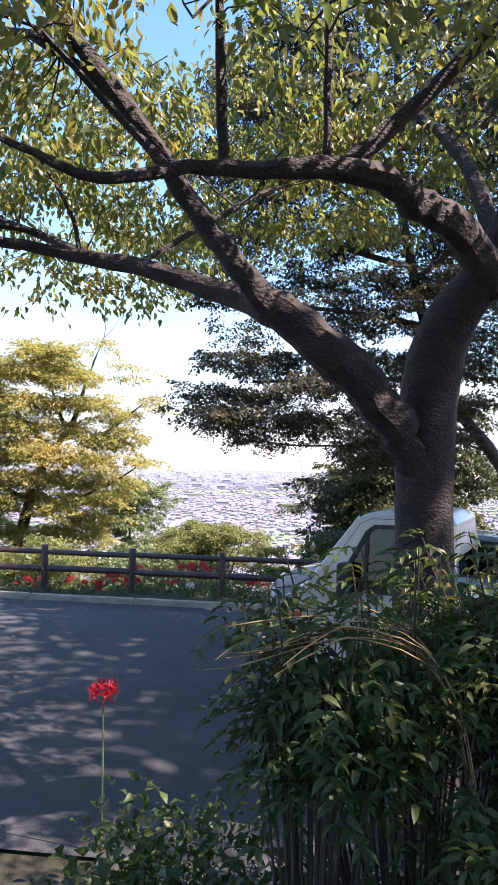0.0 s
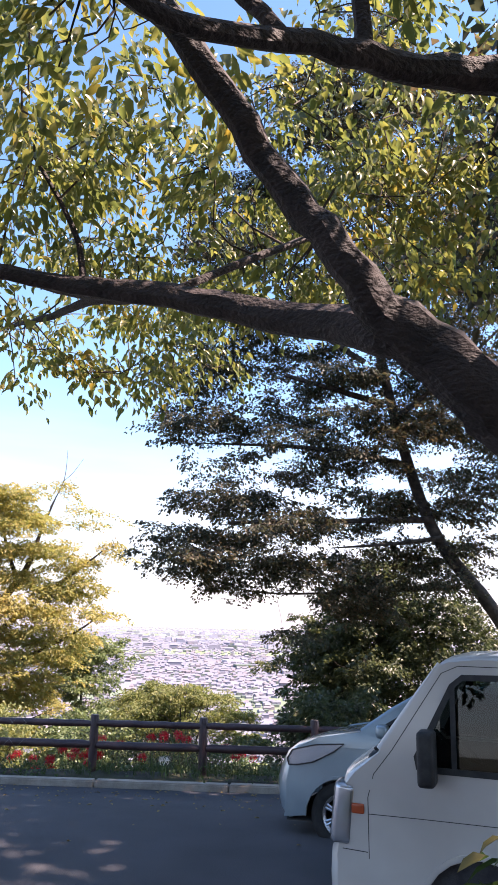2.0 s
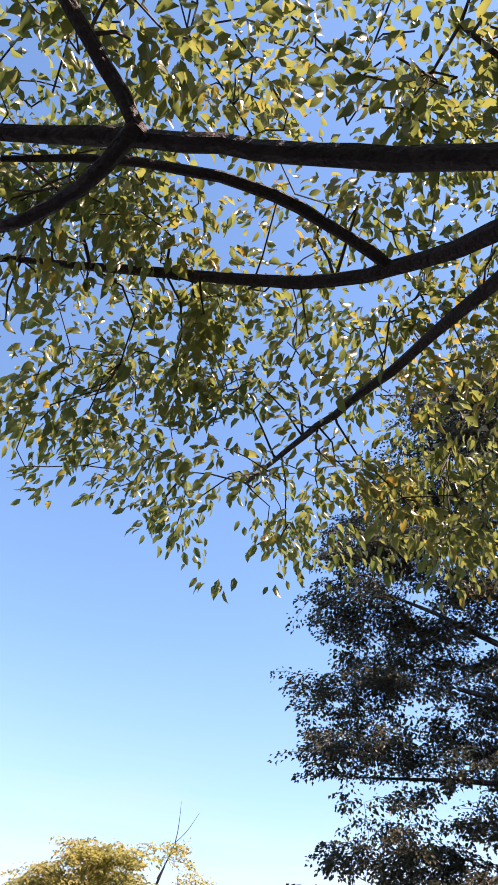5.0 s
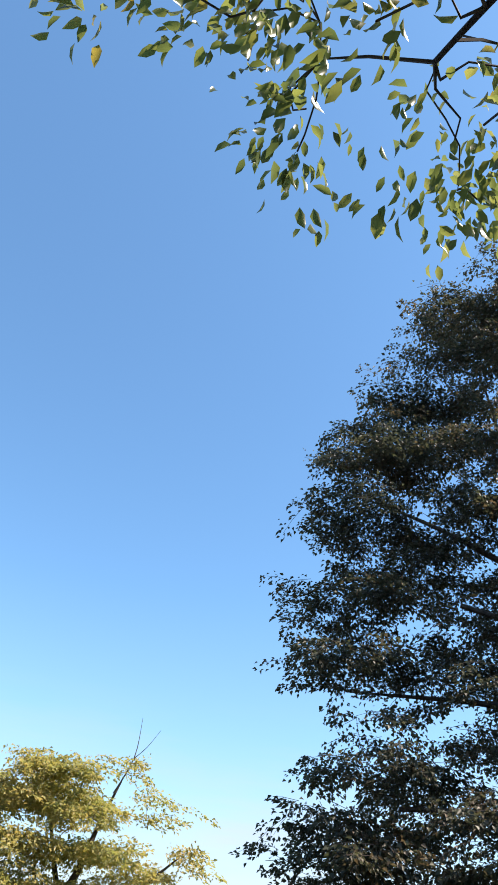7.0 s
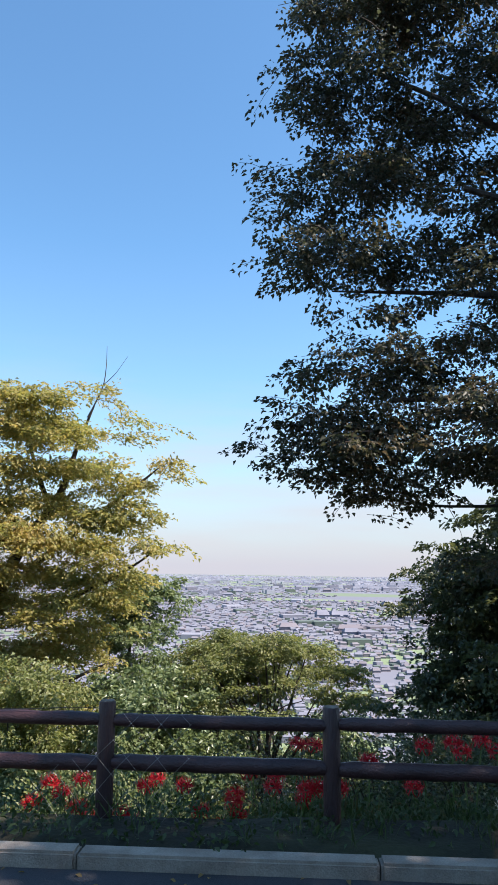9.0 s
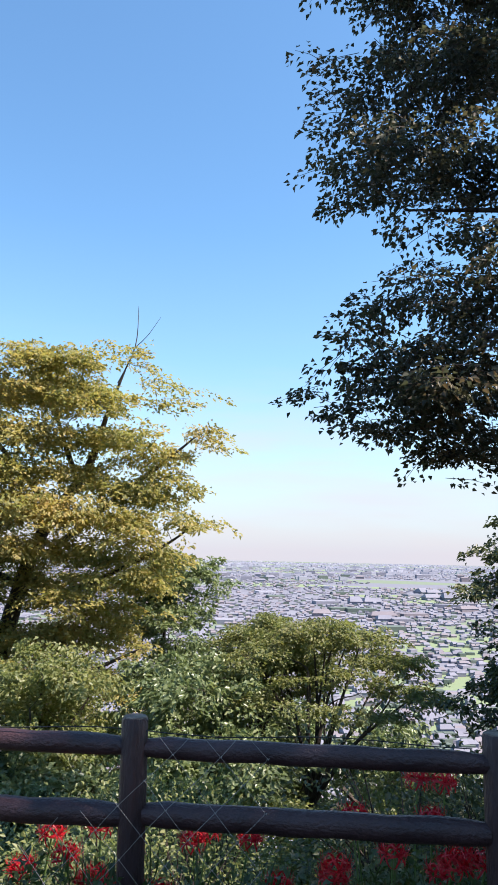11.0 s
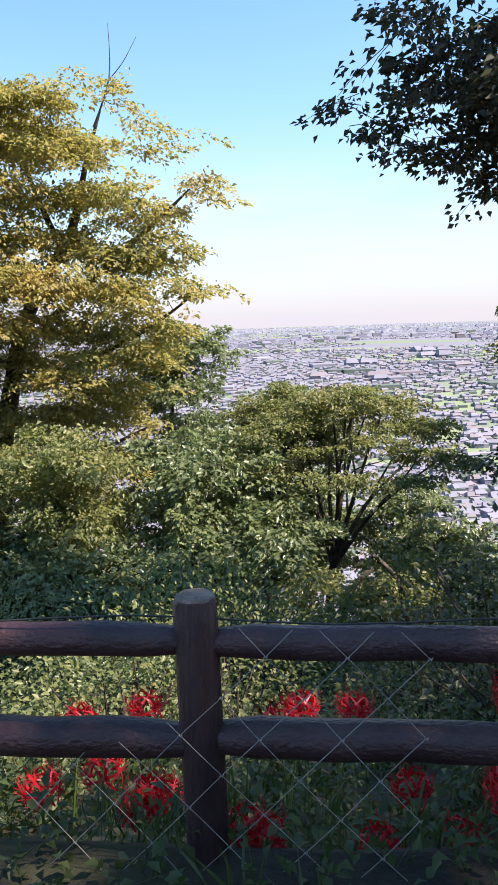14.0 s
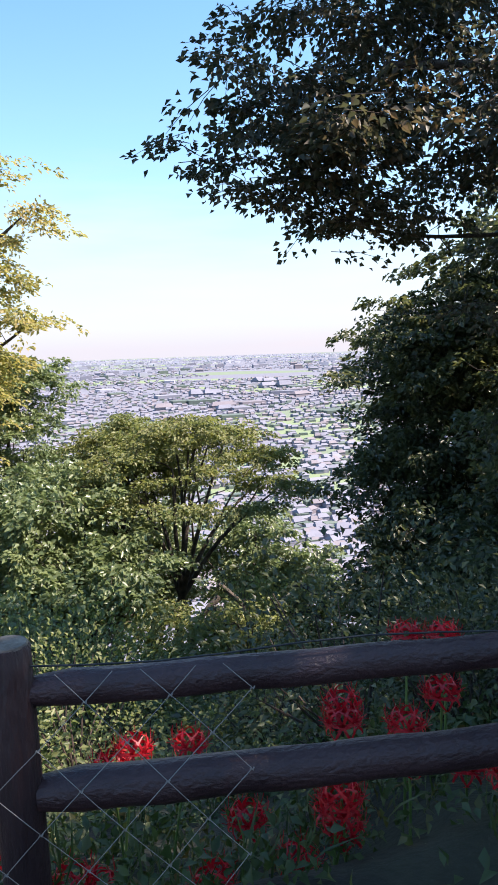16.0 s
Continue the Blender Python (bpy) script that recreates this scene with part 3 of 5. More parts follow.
# ---- trees ----
def build_cherry():
    trunk = [(2.62, 5.25, 0.25, 0.26), (2.56, 5.2, 1.0, 0.19), (2.53, 5.18, 2.2, 0.17), (2.54, 5.15, 2.95, 0.165), (2.63, 5.04, 3.4, 0.145), (2.86, 4.86, 3.75, 0.11), (3.1, 4.8, 4.5, 0.07)]
    limbs = [
        # the low limb, its rising fork and its level fork
        [(2.5, 5.14, 2.5, 0.08), (2.36, 4.99, 2.8, 0.115), (2.2, 4.86, 3.0, 0.12), (1.98, 4.74, 3.18, 0.118), (1.64, 4.66, 3.42, 0.10)],
        [(1.68, 4.67, 3.38, 0.085), (1.5, 4.53, 3.58, 0.066), (1.26, 4.51, 3.89, 0.058), (0.94, 4.36, 4.35, 0.05), (0.53, 4.3, 4.86, 0.036), (0.1, 4.2, 5.4, 0.02)],
        [(1.7, 4.70, 3.38, 0.085), (1.23, 5.05, 3.62, 0.066), (0.69, 5.25, 3.80, 0.058), (0.2, 5.35, 3.92, 0.042), (-0.37, 5.32, 4.02, 0.035), (-0.86, 5.2, 4.03, 0.031), (-1.7, 5.1, 4.15, 0.024), (-2.6, 5.0, 4.4, 0.013)],
        [(0.62, 5.28, 3.82, 0.042), (0.16, 5.67, 4.04, 0.036), (-0.37, 5.97, 4.3, 0.028), (-1.11, 6.04, 4.58, 0.024), (-1.97, 6.02, 4.84, 0.014)],
        [(0.75, 5.23, 3.79, 0.034), (0.25, 5.79, 4.03, 0.028), (-0.18, 6.4, 4.21, 0.022), (-0.62, 7.0, 4.42, 0.016), (-1.04, 7.61, 4.63, 0.011)],
        [(-0.17, 5.87, 4.22, 0.024), (-0.54, 5.53, 4.21, 0.021), (-0.96, 5.35, 4.2, 0.017), (-1.4, 5.26, 4.18, 0.01)],
        [(-0.86, 5.2, 4.02, 0.026), (-1.01, 4.86, 4.18, 0.022), (-1.2, 4.56, 4.38, 0.018), (-1.5, 4.1, 4.7, 0.01)],
        [(-0.87, 5.16, 4.03, 0.03), (-1.07, 5.27, 3.93, 0.025), (-1.33, 5.33, 3.88, 0.02), (-1.9, 5.4, 3.95, 0.012)],
        [(0.94, 4.36, 4.35, 0.03), (0.48, 4.38, 4.72, 0.026), (0.03, 4.62, 4.96, 0.02), (-0.54, 4.82, 5.18, 0.015), (-1.36, 4.67, 5.47, 0.009)],
        [(0.35, 5.33, 3.9, 0.018), (0.3, 5.3, 4.15, 0.014), (0.1, 5.2, 4.5, 0.008)],
        # the high limb over the path
        [(2.86, 4.9, 3.55, 0.09), (2.68, 4.68, 3.76, 0.098), (2.42, 4.4, 3.84, 0.082), (2.12, 4.15, 3.9, 0.064), (1.73, 4.02, 3.88, 0.045), (1.37, 3.85, 3.83, 0.032), (1.05, 3.64, 3.71, 0.024), (0.74, 3.41, 3.78, 0.014)],
        [(1.97, 4.1, 3.88, 0.045), (2.3, 4.2, 4.2, 0.038), (2.72, 4.2, 4.6, 0.032), (3.3, 4.1, 5.0, 0.02)],
        [(1.5, 3.92, 3.85, 0.026), (1.49, 3.9, 4.2, 0.023), (1.47, 3.85, 4.8, 0.015)],
        [(1.94, 4.1, 3.9, 0.02), (1.94, 4.1, 4.4, 0.017), (1.92, 4.1, 5.0, 0.011)],
        [(1.3, 3.8, 3.8, 0.022), (1.1, 3.75, 4.0, 0.018), (0.8, 3.6, 4.3, 0.011)],
        [(2.88, 4.84, 3.75, 0.06), (2.75, 5.4, 4.5, 0.045), (2.5, 6.2, 5.2, 0.025)],
        [(0.75, 5.24, 3.8, 0.02), (1.4, 6.0, 4.5, 0.02), (1.6, 6.8, 4.9, 0.012)],
    ]
    pads = [(-0.4, 7.2, 4.6, 1.5, 1.1, 0.55), (-1.9, 6.3, 4.8, 1.2, 1.2, 0.6), (-0.4, 6.2, 5.1, 1.8, 1.0, 0.6), (1.0, 6.4, 4.9, 1.3, 1.2, 0.7),
            (-1.9, 5.0, 4.7, 1.2, 1.0, 0.6), (-0.2, 4.6, 4.7, 1.5, 1.0, 0.6), (0.6, 3.2, 4.8, 1.2, 1.0, 0.7), (1.9, 3.4, 4.9, 1.2, 0.9, 0.7),
            (2.6, 5.6, 5.4, 1.4, 1.4, 0.8), (3.4, 3.6, 4.8, 1.0, 1.0, 0.6), (0.2, 7.9, 4.6, 0.9, 0.5, 0.35), (-2.9, 5.6, 4.8, 0.8, 1.0, 0.5), (2.2, 6.8, 5.0, 1.0, 1.0, 0.6)]
    tree("cherry_tree", "old cherry tree with dark spreading limbs and thinning yellow-green leaves", "tree", (2.62, 5.25, 0.45), trunk, limbs, pads,
         M_LEAF_CHERRY, M_BARK, 11, sprays=3, spray=0.30, leaves=11, size=(0.055, 0.10), per=19, hang=0.9, tilt=0.8, thick=0.14, twig_r=0.010, width=0.44, trunk_sides=20, fine=True, wander=0.2)


def build_dark_tree():
    trunk = [(7.6, 18.6, -3.4, 0.24), (6.9, 18.5, 0.6, 0.19), (5.7, 18.4, 2.7, 0.15), (4.4, 18.2, 4.5, 0.13), (3.5, 18.2, 7.8, 0.11), (3.2, 18.0, 10.5, 0.09), (3.2, 18.0, 15.5, 0.04)]
    limbs = [
        [(5.0, 18.2, 3.2, 0.06), (3.0, 18.6, 3.05, 0.035), (0.6, 18.8, 3.0, 0.022), (-0.8, 18.5, 3.4, 0.01)],
        [(4.4, 18.1, 4.6, 0.09), (2.2, 17.8, 4.5, 0.06), (0.0, 17.6, 4.4, 0.04), (-1.8, 17.6, 4.1, 0.02)],
        [(4.0, 18.1, 5.8, 0.09), (1.8, 18.2, 6.2, 0.06), (-0.8, 18.2, 6.3, 0.035), (-2.2, 18.1, 6.4, 0.02)],
        [(3.4, 18.0, 7.2, 0.09), (1.2, 17.8, 7.8, 0.05), (-1.4, 17.8, 7.9, 0.025)],
        [(3.0, 18.0, 8.2, 0.08), (1.0, 18.2, 9.6, 0.05), (-0.6, 18.3, 10.4, 0.02)],
        [(3.6, 18.0, 6.8, 0.08), (5.2, 18.4, 8.2, 0.05), (6.4, 18.6, 9.4, 0.025)],
        [(4.6, 18.0, 4.2, 0.06), (3.4, 17.6, 4.0, 0.04), (2.2, 17.6, 3.9, 0.012)],
        [(2.8, 18.0, 9.3, 0.07), (2.4, 18.0, 11.5, 0.05), (2.2, 18.0, 13.2, 0.02)],
    ]
    left = [(2.7, 0.8), (3.0, 0.0), (3.3, -0.9), (4.1, -2.4), (5.0, -2.2), (6.2, -2.1), (7.9, -2.6), (9.8, -2.8), (11.5, -2.2), (13.4, -1.8), (15.6, -0.9), (18.0, 0.4), (20.5, 2.6)]
    right = [(2.7, 4.0), (4.1, 7.0), (8.0, 8.0), (13.0, 8.0), (17.0, 7.0), (20.5, 5.0)]
    pads = layered(23, left, right, (19.4, 23.2), 0.86, 0.95, 3.0, (0.2, 0.34), 0.65, 0.35) + [(-2.0, 21.6, 4.0, 0.8, 0.6, 0.3), (-1.6, 21.4, 4.6, 0.8, 0.7, 0.3), (-1.1, 21.6, 3.6, 0.8, 0.7, 0.25), (-0.3, 21.6, 3.25, 0.8, 0.7, 0.25), (0.7, 21.6, 3.2, 0.6, 0.5, 0.2), (-0.6, 21.0, 4.4, 0.9, 0.8, 0.3)]
    grow = lambda q: (1.4 + 1.2 * (q[0] - 1.4), 2.2 + 1.2 * (q[1] - 2.2), 2.4 + 1.2 * (q[2] - 2.4))
    trunk = [(*grow(q), q[3] * 1.2) for q in trunk]
    limbs = [[(*grow(q), q[3] * (1.1 if grow(q)[0] > -0.4 else 0.5)) for k, q in enumerate(lb) if k < 2 or grow(q)[0] > -1.5] for lb in limbs]
    tree("shade_tree", "tall maple standing below the fence with dark layered foliage", "tree", (8.84, 21.88, -4.4), trunk, limbs, pads,
         M_LEAF_DARK, M_BARK2, 21, sprays=3, spray=0.62, leaves=27, size=(0.08, 0.13), per=4.6, hang=0.25, tilt=0.5, thick=0.07, twig_r=0.007, width=0.62, shell=0.1, shoots=True)


def build_gold_tree():
    trunk = [(-12.6, 32.5, -9.0, 0.36), (-12.4, 32.2, -3.5, 0.30), (-11.7, 32.0, 0.0, 0.24), (-10.9, 31.9, 2.2, 0.19), (-9.6, 31.9, 4.2, 0.12), (-9.1, 31.9, 5.8, 0.07), (-8.6, 31.9, 7.2, 0.03)]
    limbs = [
        [(-11.0, 32.0, 0.0, 0.12), (-9.0, 31.4, 0.8, 0.08), (-7.0, 31.0, 1.8, 0.045), (-6.0, 30.8, 2.5, 0.02)],
        [(-10.4, 31.9, 1.8, 0.12), (-8.6, 31.6, 3.2, 0.08), (-7.0, 31.4, 4.4, 0.05), (-6.2, 31.2, 5.0, 0.02)],
        [(-10.2, 31.9, 2.4, 0.12), (-12.0, 31.6, 4.4, 0.08), (-13.4, 31.4, 6.2, 0.04)],
        [(-9.8, 31.9, 3.4, 0.10), (-10.6, 31.8, 5.6, 0.06), (-11.0, 31.7, 7.2, 0.03)],
        [(-11.6, 32.1, -2.0, 0.11), (-9.4, 31.0, -1.8, 0.07), (-7.4, 30.6, -1.0, 0.04)],
        [(-11.6, 32.1, -2.4, 0.11), (-10.4, 30.6, -2.6, 0.07), (-9.0, 29.6, -2.6, 0.04)],
        [(-11.0, 32.0, 0.2, 0.10), (-13.2, 31.2, 1.6, 0.07), (-15.0, 30.8, 2.6, 0.03)],
        [(-8.8, 31.9, 6.8, 0.03), (-8.3, 31.9, 8.0, 0.018), (-8.25, 31.9, 9.3, 0.006)],
        [(-8.35, 31.9, 7.9, 0.014), (-7.9, 31.8, 8.3, 0.010), (-7.5, 31.8, 8.9, 0.005)],
    ]
    left = [(-2.6, -15.8), (-2.0, -16.0), (3.0, -16.0), (6.3, -15.2), (7.2, -13.4), (7.7, -11.0)]
    right = [(-6.5, -9.6), (-3.0, -8.3), (-1.0, -7.5), (0.2, -7.9), (1.4, -7.3), (2.5, -6.0), (3.6, -7.0), (4.9, -6.0), (5.6, -7.0), (6.4, -8.2), (7.2, -8.8), (7.7, -9.2)]
    pads = layered(33, left, right, (28.8, 33.4), 1.12, 1.15, 2.5, (0.2, 0.36), 0.3, 0.8) + [(-5.9, 31.0, 4.9, 0.8, 0.6, 0.25), (-5.9, 30.8, 2.5, 0.9, 0.6, 0.2), (-6.8, 30.9, 3.6, 0.8, 0.6, 0.3), (-8.5, 31.9, 7.5, 0.45, 0.45, 0.5), (-7.4, 31.6, 6.7, 0.7, 0.5, 0.2), (-7.0, 31.5, 6.1, 0.7, 0.5, 0.25), (-7.0, 30.4, 0.9, 0.8, 0.6, 0.25)]
    tree("zelkova_tree", "golden-green zelkova turning yellow on the slope", "tree", (-12.2, 32.5, -7.0), trunk, limbs, pads,
         M_LEAF_GOLD, M_BARK2, 31, sprays=3, spray=0.85, leaves=36, size=(0.10, 0.17), per=4.4, hang=0.1, tilt=0.5, thick=0.05, twig_r=0.013, width=0.5, shell=0.1)


def slope_tree(label, x, y, top, half, leaf, seed, lean=0.0, count=26, per=4.6, leaves=34, size=(0.11, 0.18), blob=0.85, flat=0.45, name="slope_tree", spray=0.55, hang=0.15):
    """A tree on the slope with a rounded crown of flat masses."""
    z0 = height(x, y)
    low = top - half[2] * 2
    trunk = [(x - lean, y, z0 - 0.6, 0.16), (x - lean * 0.6, y, z0 + 1.2, 0.13), (x, y, max(low + half[2] * 0.5, z0 + 1.6), 0.09), (x + lean * 0.4, y, top - half[2] * 0.5, 0.03)]
    rnd = random.Random(seed)
    limbs = []
    for i in range(6):
        a = i * 2.4 + rnd.random()
        sx, sy = math.cos(a) * half[0] * 0.75, math.sin(a) * half[1] * 0.75
        b = z0 + 1.0 + 0.25 * i
        limbs.append([(x - lean * 0.5, y, b, 0.06), (x + sx * 0.45, y + sy * 0.45, (b + top - half[2]) / 2 + 0.3, 0.04), (x + sx, y + sy, top - half[2] * 0.9, 0.016)])
    pads = blobs(seed, (x, y, top - half[2]), half, count, blob * 1.15, flat)
    return tree(name, label, "tree", (x - lean, y, z0), trunk, limbs, pads, leaf, M_BARK2, seed, sprays=2, spray=spray, leaves=leaves, size=size, per=per, hang=hang, tilt=0.6, thick=0.09, twig_r=0.009, shell=0.35)


def umbrella_tree(label, x, y, fork, top, reach, leaf, seed, stems=9):
    """Stems that fan out from a low fork and carry a thin dome of leaves."""
    z0 = height(x, y)
    rnd = random.Random(seed)
    trunk = [(x - 0.3, y, z0 - 0.5, 0.15), (x - 0.15, y, (z0 + fork) / 2, 0.12), (x, y, fork, 0.10)]
    limbs, pads = [], []
    dome = lambda r: top - 0.35 - (top - fork) * 0.42 * r ** 2
    for i in range(stems):
        a = i * 2.4 + rnd.uniform(-0.3, 0.3)
        r = (0.35, 0.62, 0.85)[i % 3]
        ex, ey = x + 0.3 + math.cos(a) * reach[0] * r, y + math.sin(a) * reach[1] * r
        ez = dome(r) - 0.15
        mx, my, mz = x + (ex - x) * 0.42 + rnd.uniform(-0.15, 0.15), y + (ey - y) * 0.42, fork + (ez - fork) * 0.5
        limbs.append([(x, y, fork - 0.15, 0.07), (mx, my, mz, 0.045), (ex, ey, ez, 0.014)])
        limbs.append([(mx, my, mz, 0.03), (mx + (ex - x) * 0.2 + rnd.uniform(-0.5, 0.5), my + rnd.uniform(-0.4, 0.4), ez - 0.3, 0.02), (ex + rnd.uniform(-0.7, 0.7), ey + rnd.uniform(-0.6, 0.6), ez + 0.1, 0.010)])
    for i in range(58):
        a, r = i * 2.39996, math.sqrt((i + 0.5) / 58)
        k = rnd.uniform(0.42, 0.68)
        pads.append((x + 0.3 + math.cos(a) * reach[0] * r, y + math.sin(a) * reach[1] * r, dome(r) + rnd.uniform(-0.28, 0.2), k, k, k * 0.3))
    return tree("slope_tree", label, "tree", (x - 0.3, y, z0), trunk, limbs, pads, leaf, M_BARK2, seed, sprays=3, spray=0.42, leaves=26, size=(0.07, 0.12), per=9.0, hang=0.1, tilt=0.5, thick=0.06, twig_r=0.007, shell=0.2)


build_cherry()
build_dark_tree()
build_gold_tree()
slope_tree("yellow-green young tree in full sun on the slope", -9.0, 27.5, -0.4, (1.5, 1.5, 1.5), M_LEAF_LIME, 83, count=22, size=(0.09, 0.14))
slope_tree("shaded green tree below the golden foliage", -9.6, 26.0, -2.6, (1.9, 1.5, 1.5), M_LEAF_GREEN, 103, count=22)
slope_tree("glossy broad-leaved green tree growing on the sunny slope", -4.9, 26.5, -1.9, (1.7, 1.5, 1.9), M_LEAF_GREEN, 89, count=26)
slope_tree("glossy broad-leaved green tree growing on the sunny slope", -5.6, 28.5, -0.1, (1.8, 1.7, 2.6), M_LEAF_GREEN, 41, count=34)
slope_tree("glossy broad-leaved green tree growing on the sunny slope", -7.4, 25.5, -2.3, (1.7, 1.5, 1.8), M_LEAF_GREEN, 97, count=24)
umbrella_tree("thin-branched tree with an open olive-green canopy", -2.7, 29.5, -4.3, 0.3, (2.75, 2.2), M_LEAF_OLIVE, 43)
umbrella_tree("young thin-branched tree with an olive tinge", -4.3, 31.5, -3.8, 0.05, (1.5, 1.5), M_LEAF_OLIVE, 47, stems=6)
slope_tree("dark green broad-leaved tree behind golden foliage", -7.6, 34.5, 2.3, (1.5, 1.4, 3.8), M_LEAF_GREEN, 53, count=26)
slope_tree("low green tree filling the foot of the slope", -0.5, 32.0, -2.9, (1.9, 1.4, 1.6), M_LEAF_GREEN, 107, count=22)
slope_tree("low green tree filling the foot of the slope", -3.6, 33.5, -3.0, (1.9, 1.4, 1.6), M_LEAF_GREEN, 109, count=22)
slope_tree("low lime-green tree in a sunny gap on the slope", -0.5, 26.2, -3.0, (1.1, 1.1, 1.0), M_LEAF_LIME, 113, count=14, size=(0.08, 0.13))
slope_tree("low lime-green tree in a sunny gap on the slope", -2.1, 25.2, -3.1, (1.2, 1.2, 1.0), M_LEAF_LIME, 101, count=14, size=(0.08, 0.13))
slope_tree("dense dark evergreen with sunlit olive edges", 3.1, 27.6, 3.1, (2.2, 2.0, 4.0), M_LEAF_EVERGREEN, 59, count=58, per=5.0, size=(0.10, 0.16))
slope_tree("tall dense dark evergreen with sunlit olive edges", 5.2, 26.6, 5.4, (3.0, 2.4, 5.2), M_LEAF_EVERGREEN, 61, count=72, per=4.0, size=(0.11, 0.18), blob=0.95)
slope_tree("dense dark evergreen on the shaded slope", 2.2, 24.4, -0.9, (1.6, 1.5, 2.2), M_LEAF_EVERGREEN, 71, count=34, per=5.0, size=(0.10, 0.16))
slope_tree("low dark evergreen below the railing", 2.9, 21.6, 0.9, (1.6, 1.5, 2.0), M_LEAF_EVERGREEN, 67, count=30, per=5.0, size=(0.10, 0.16))


# ---- shrubs on the slope ----
def shrub(label, x, y, half, leaf, seed, n=900, size=(0.06, 0.11)):
    z0 = height(x, y)
    rng = np.random.default_rng(seed)
    root = empty("shrub", (x, y, z0), label, "shrub")
    st = Soup()
    C, D, U = [], [], []
    for i in range(22):
        d = unit_vectors(rng, 1)[0] * np.array(half) * 0.85
        tip = np.array([d[0], d[1], half[2] * 0.9 + d[2] * 0.9])
        st.tube([(0, 0, -0.1, 0.014), (*(tip * 0.5 + rng.normal(size=3) * 0.05), 0.009), (*tip, 0.004)], 5)
        k = n // 22
        C.append(tip + np.clip(rng.normal(size=(k, 3)), -1.6, 1.6) * np.minimum(np.array(half) * 0.3, 0.26))
    C = np.concatenate(C)
    C[:, 2] = np.maximum(C[:, 2], 0.02)
    D = (C - np.array([0, 0, half[2] * 0.7])) + rng.normal(size=C.shape) * 0.4
    U = np.array([0, 0, 1.0]) + rng.normal(size=C.shape) * 0.5
    ls = rng.uniform(size[0], size[1], len(C))
    tagged(st.make("stem_mass", M_TWIG, root), kind="stuff")
    leaf_mesh("foliage", C, D, U, ls, ls * 0.55, leaf, root, small=True)
    return root


rs = random.Random(77)
for i in range(80):
    x, y = rs.uniform(-11.5, 3.5), 16.0 + 10.5 * rs.random() ** 1.3
    # shade right of this line is put into the colour: dark evergreen leaf
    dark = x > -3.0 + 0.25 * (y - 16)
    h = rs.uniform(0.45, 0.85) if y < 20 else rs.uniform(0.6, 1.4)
    shrub("dark shrub on the slope, leaf colour picked for shade" if dark else "light-green shrub on the slope below the railing, leaf colour picked for sun", x, y, (h, h, h * rs.uniform(0.7, 1.0)),
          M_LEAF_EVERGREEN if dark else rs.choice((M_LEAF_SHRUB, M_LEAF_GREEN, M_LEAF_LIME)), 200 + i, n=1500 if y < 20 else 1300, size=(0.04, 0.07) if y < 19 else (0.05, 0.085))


# ---- vehicles ----
M_WHITE = surface("white_car_paint", (0.48, 0.45, 0.42), (0.54, 0.51, 0.475), 0.8, 0.3, bump=0.0, bump_scale=1.5, coat=0.5)
M_SILVER = surface("silver_blue_paint", (0.20, 0.28, 0.32), (0.25, 0.33, 0.37), 0.8, 0.3, metal=0.4, bump=0.0, bump_scale=1.5, coat=0.9)
M_BLACK = surface("black_plastic", (0.012, 0.012, 0.013), (0.03, 0.03, 0.03), 20, 0.6, bump=0.1, bump_scale=200)
M_RUBBER = surface("tyre_rubber", (0.012, 0.012, 0.012), (0.03, 0.03, 0.03), 14, 0.85, bump=0.3, bump_scale=120)
M_ALLOY = plain("alloy_wheel", (0.55, 0.56, 0.58), 0.35, 0.9)
M_STEEL = plain("painted_steel_wheel", (0.40, 0.40, 0.40), 0.45, 0.4)
M_GLASS = glass("car_glass", (0.42, 0.50, 0.48))
M_LENS = glass("lamp_lens", (0.88, 0.90, 0.92))
M_CHROME = plain("lamp_reflector", (0.80, 0.82, 0.85), 0.22, 0.75)
M_ORANGE = plain("amber_lens", (0.50, 0.08, 0.025), 0.25, 0.0, 0.5)
M_SEAT = surface("seat_cloth", (0.03, 0.03, 0.035), (0.06, 0.06, 0.065), 12, 0.95, bump=0.2, bump_scale=150)


def panel(name, outline, holes, y_of, thick, mat, parent, label=""):
    """A sheet in the x-z plane with holes through it; y_of(x, z) bends it."""
    bm = bmesh.new()
    edges = []
    for loop in (outline, *holes):
        vs = [bm.verts.new((x, 0, z)) for x, z in loop]
        edges += [bm.edges.new((vs[i], vs[(i + 1) % len(vs)])) for i in range(len(vs))]
    bmesh.ops.triangle_fill(bm, use_beauty=True, use_dissolve=False, edges=edges)
    for _ in range(3):
        bmesh.ops.subdivide_edges(bm, edges=[e for e in bm.edges if e.calc_length() > 0.16], cuts=1, use_grid_fill=False)
        bmesh.ops.triangulate(bm, faces=bm.faces)
    geom = bmesh.ops.extrude_face_region(bm, geom=list(bm.faces))
    moved = [v for v in geom["geom"] if isinstance(v, bmesh.types.BMVert)]
    inner = set(moved)
    for v in bm.verts:
        y = y_of(v.co.x, v.co.z)
        v.co.y = y - math.copysign(thick, y) if v in inner else y
    bmesh.ops.recalc_face_normals(bm, faces=bm.faces)
    return part(name, bm, mat, parent, label, True)


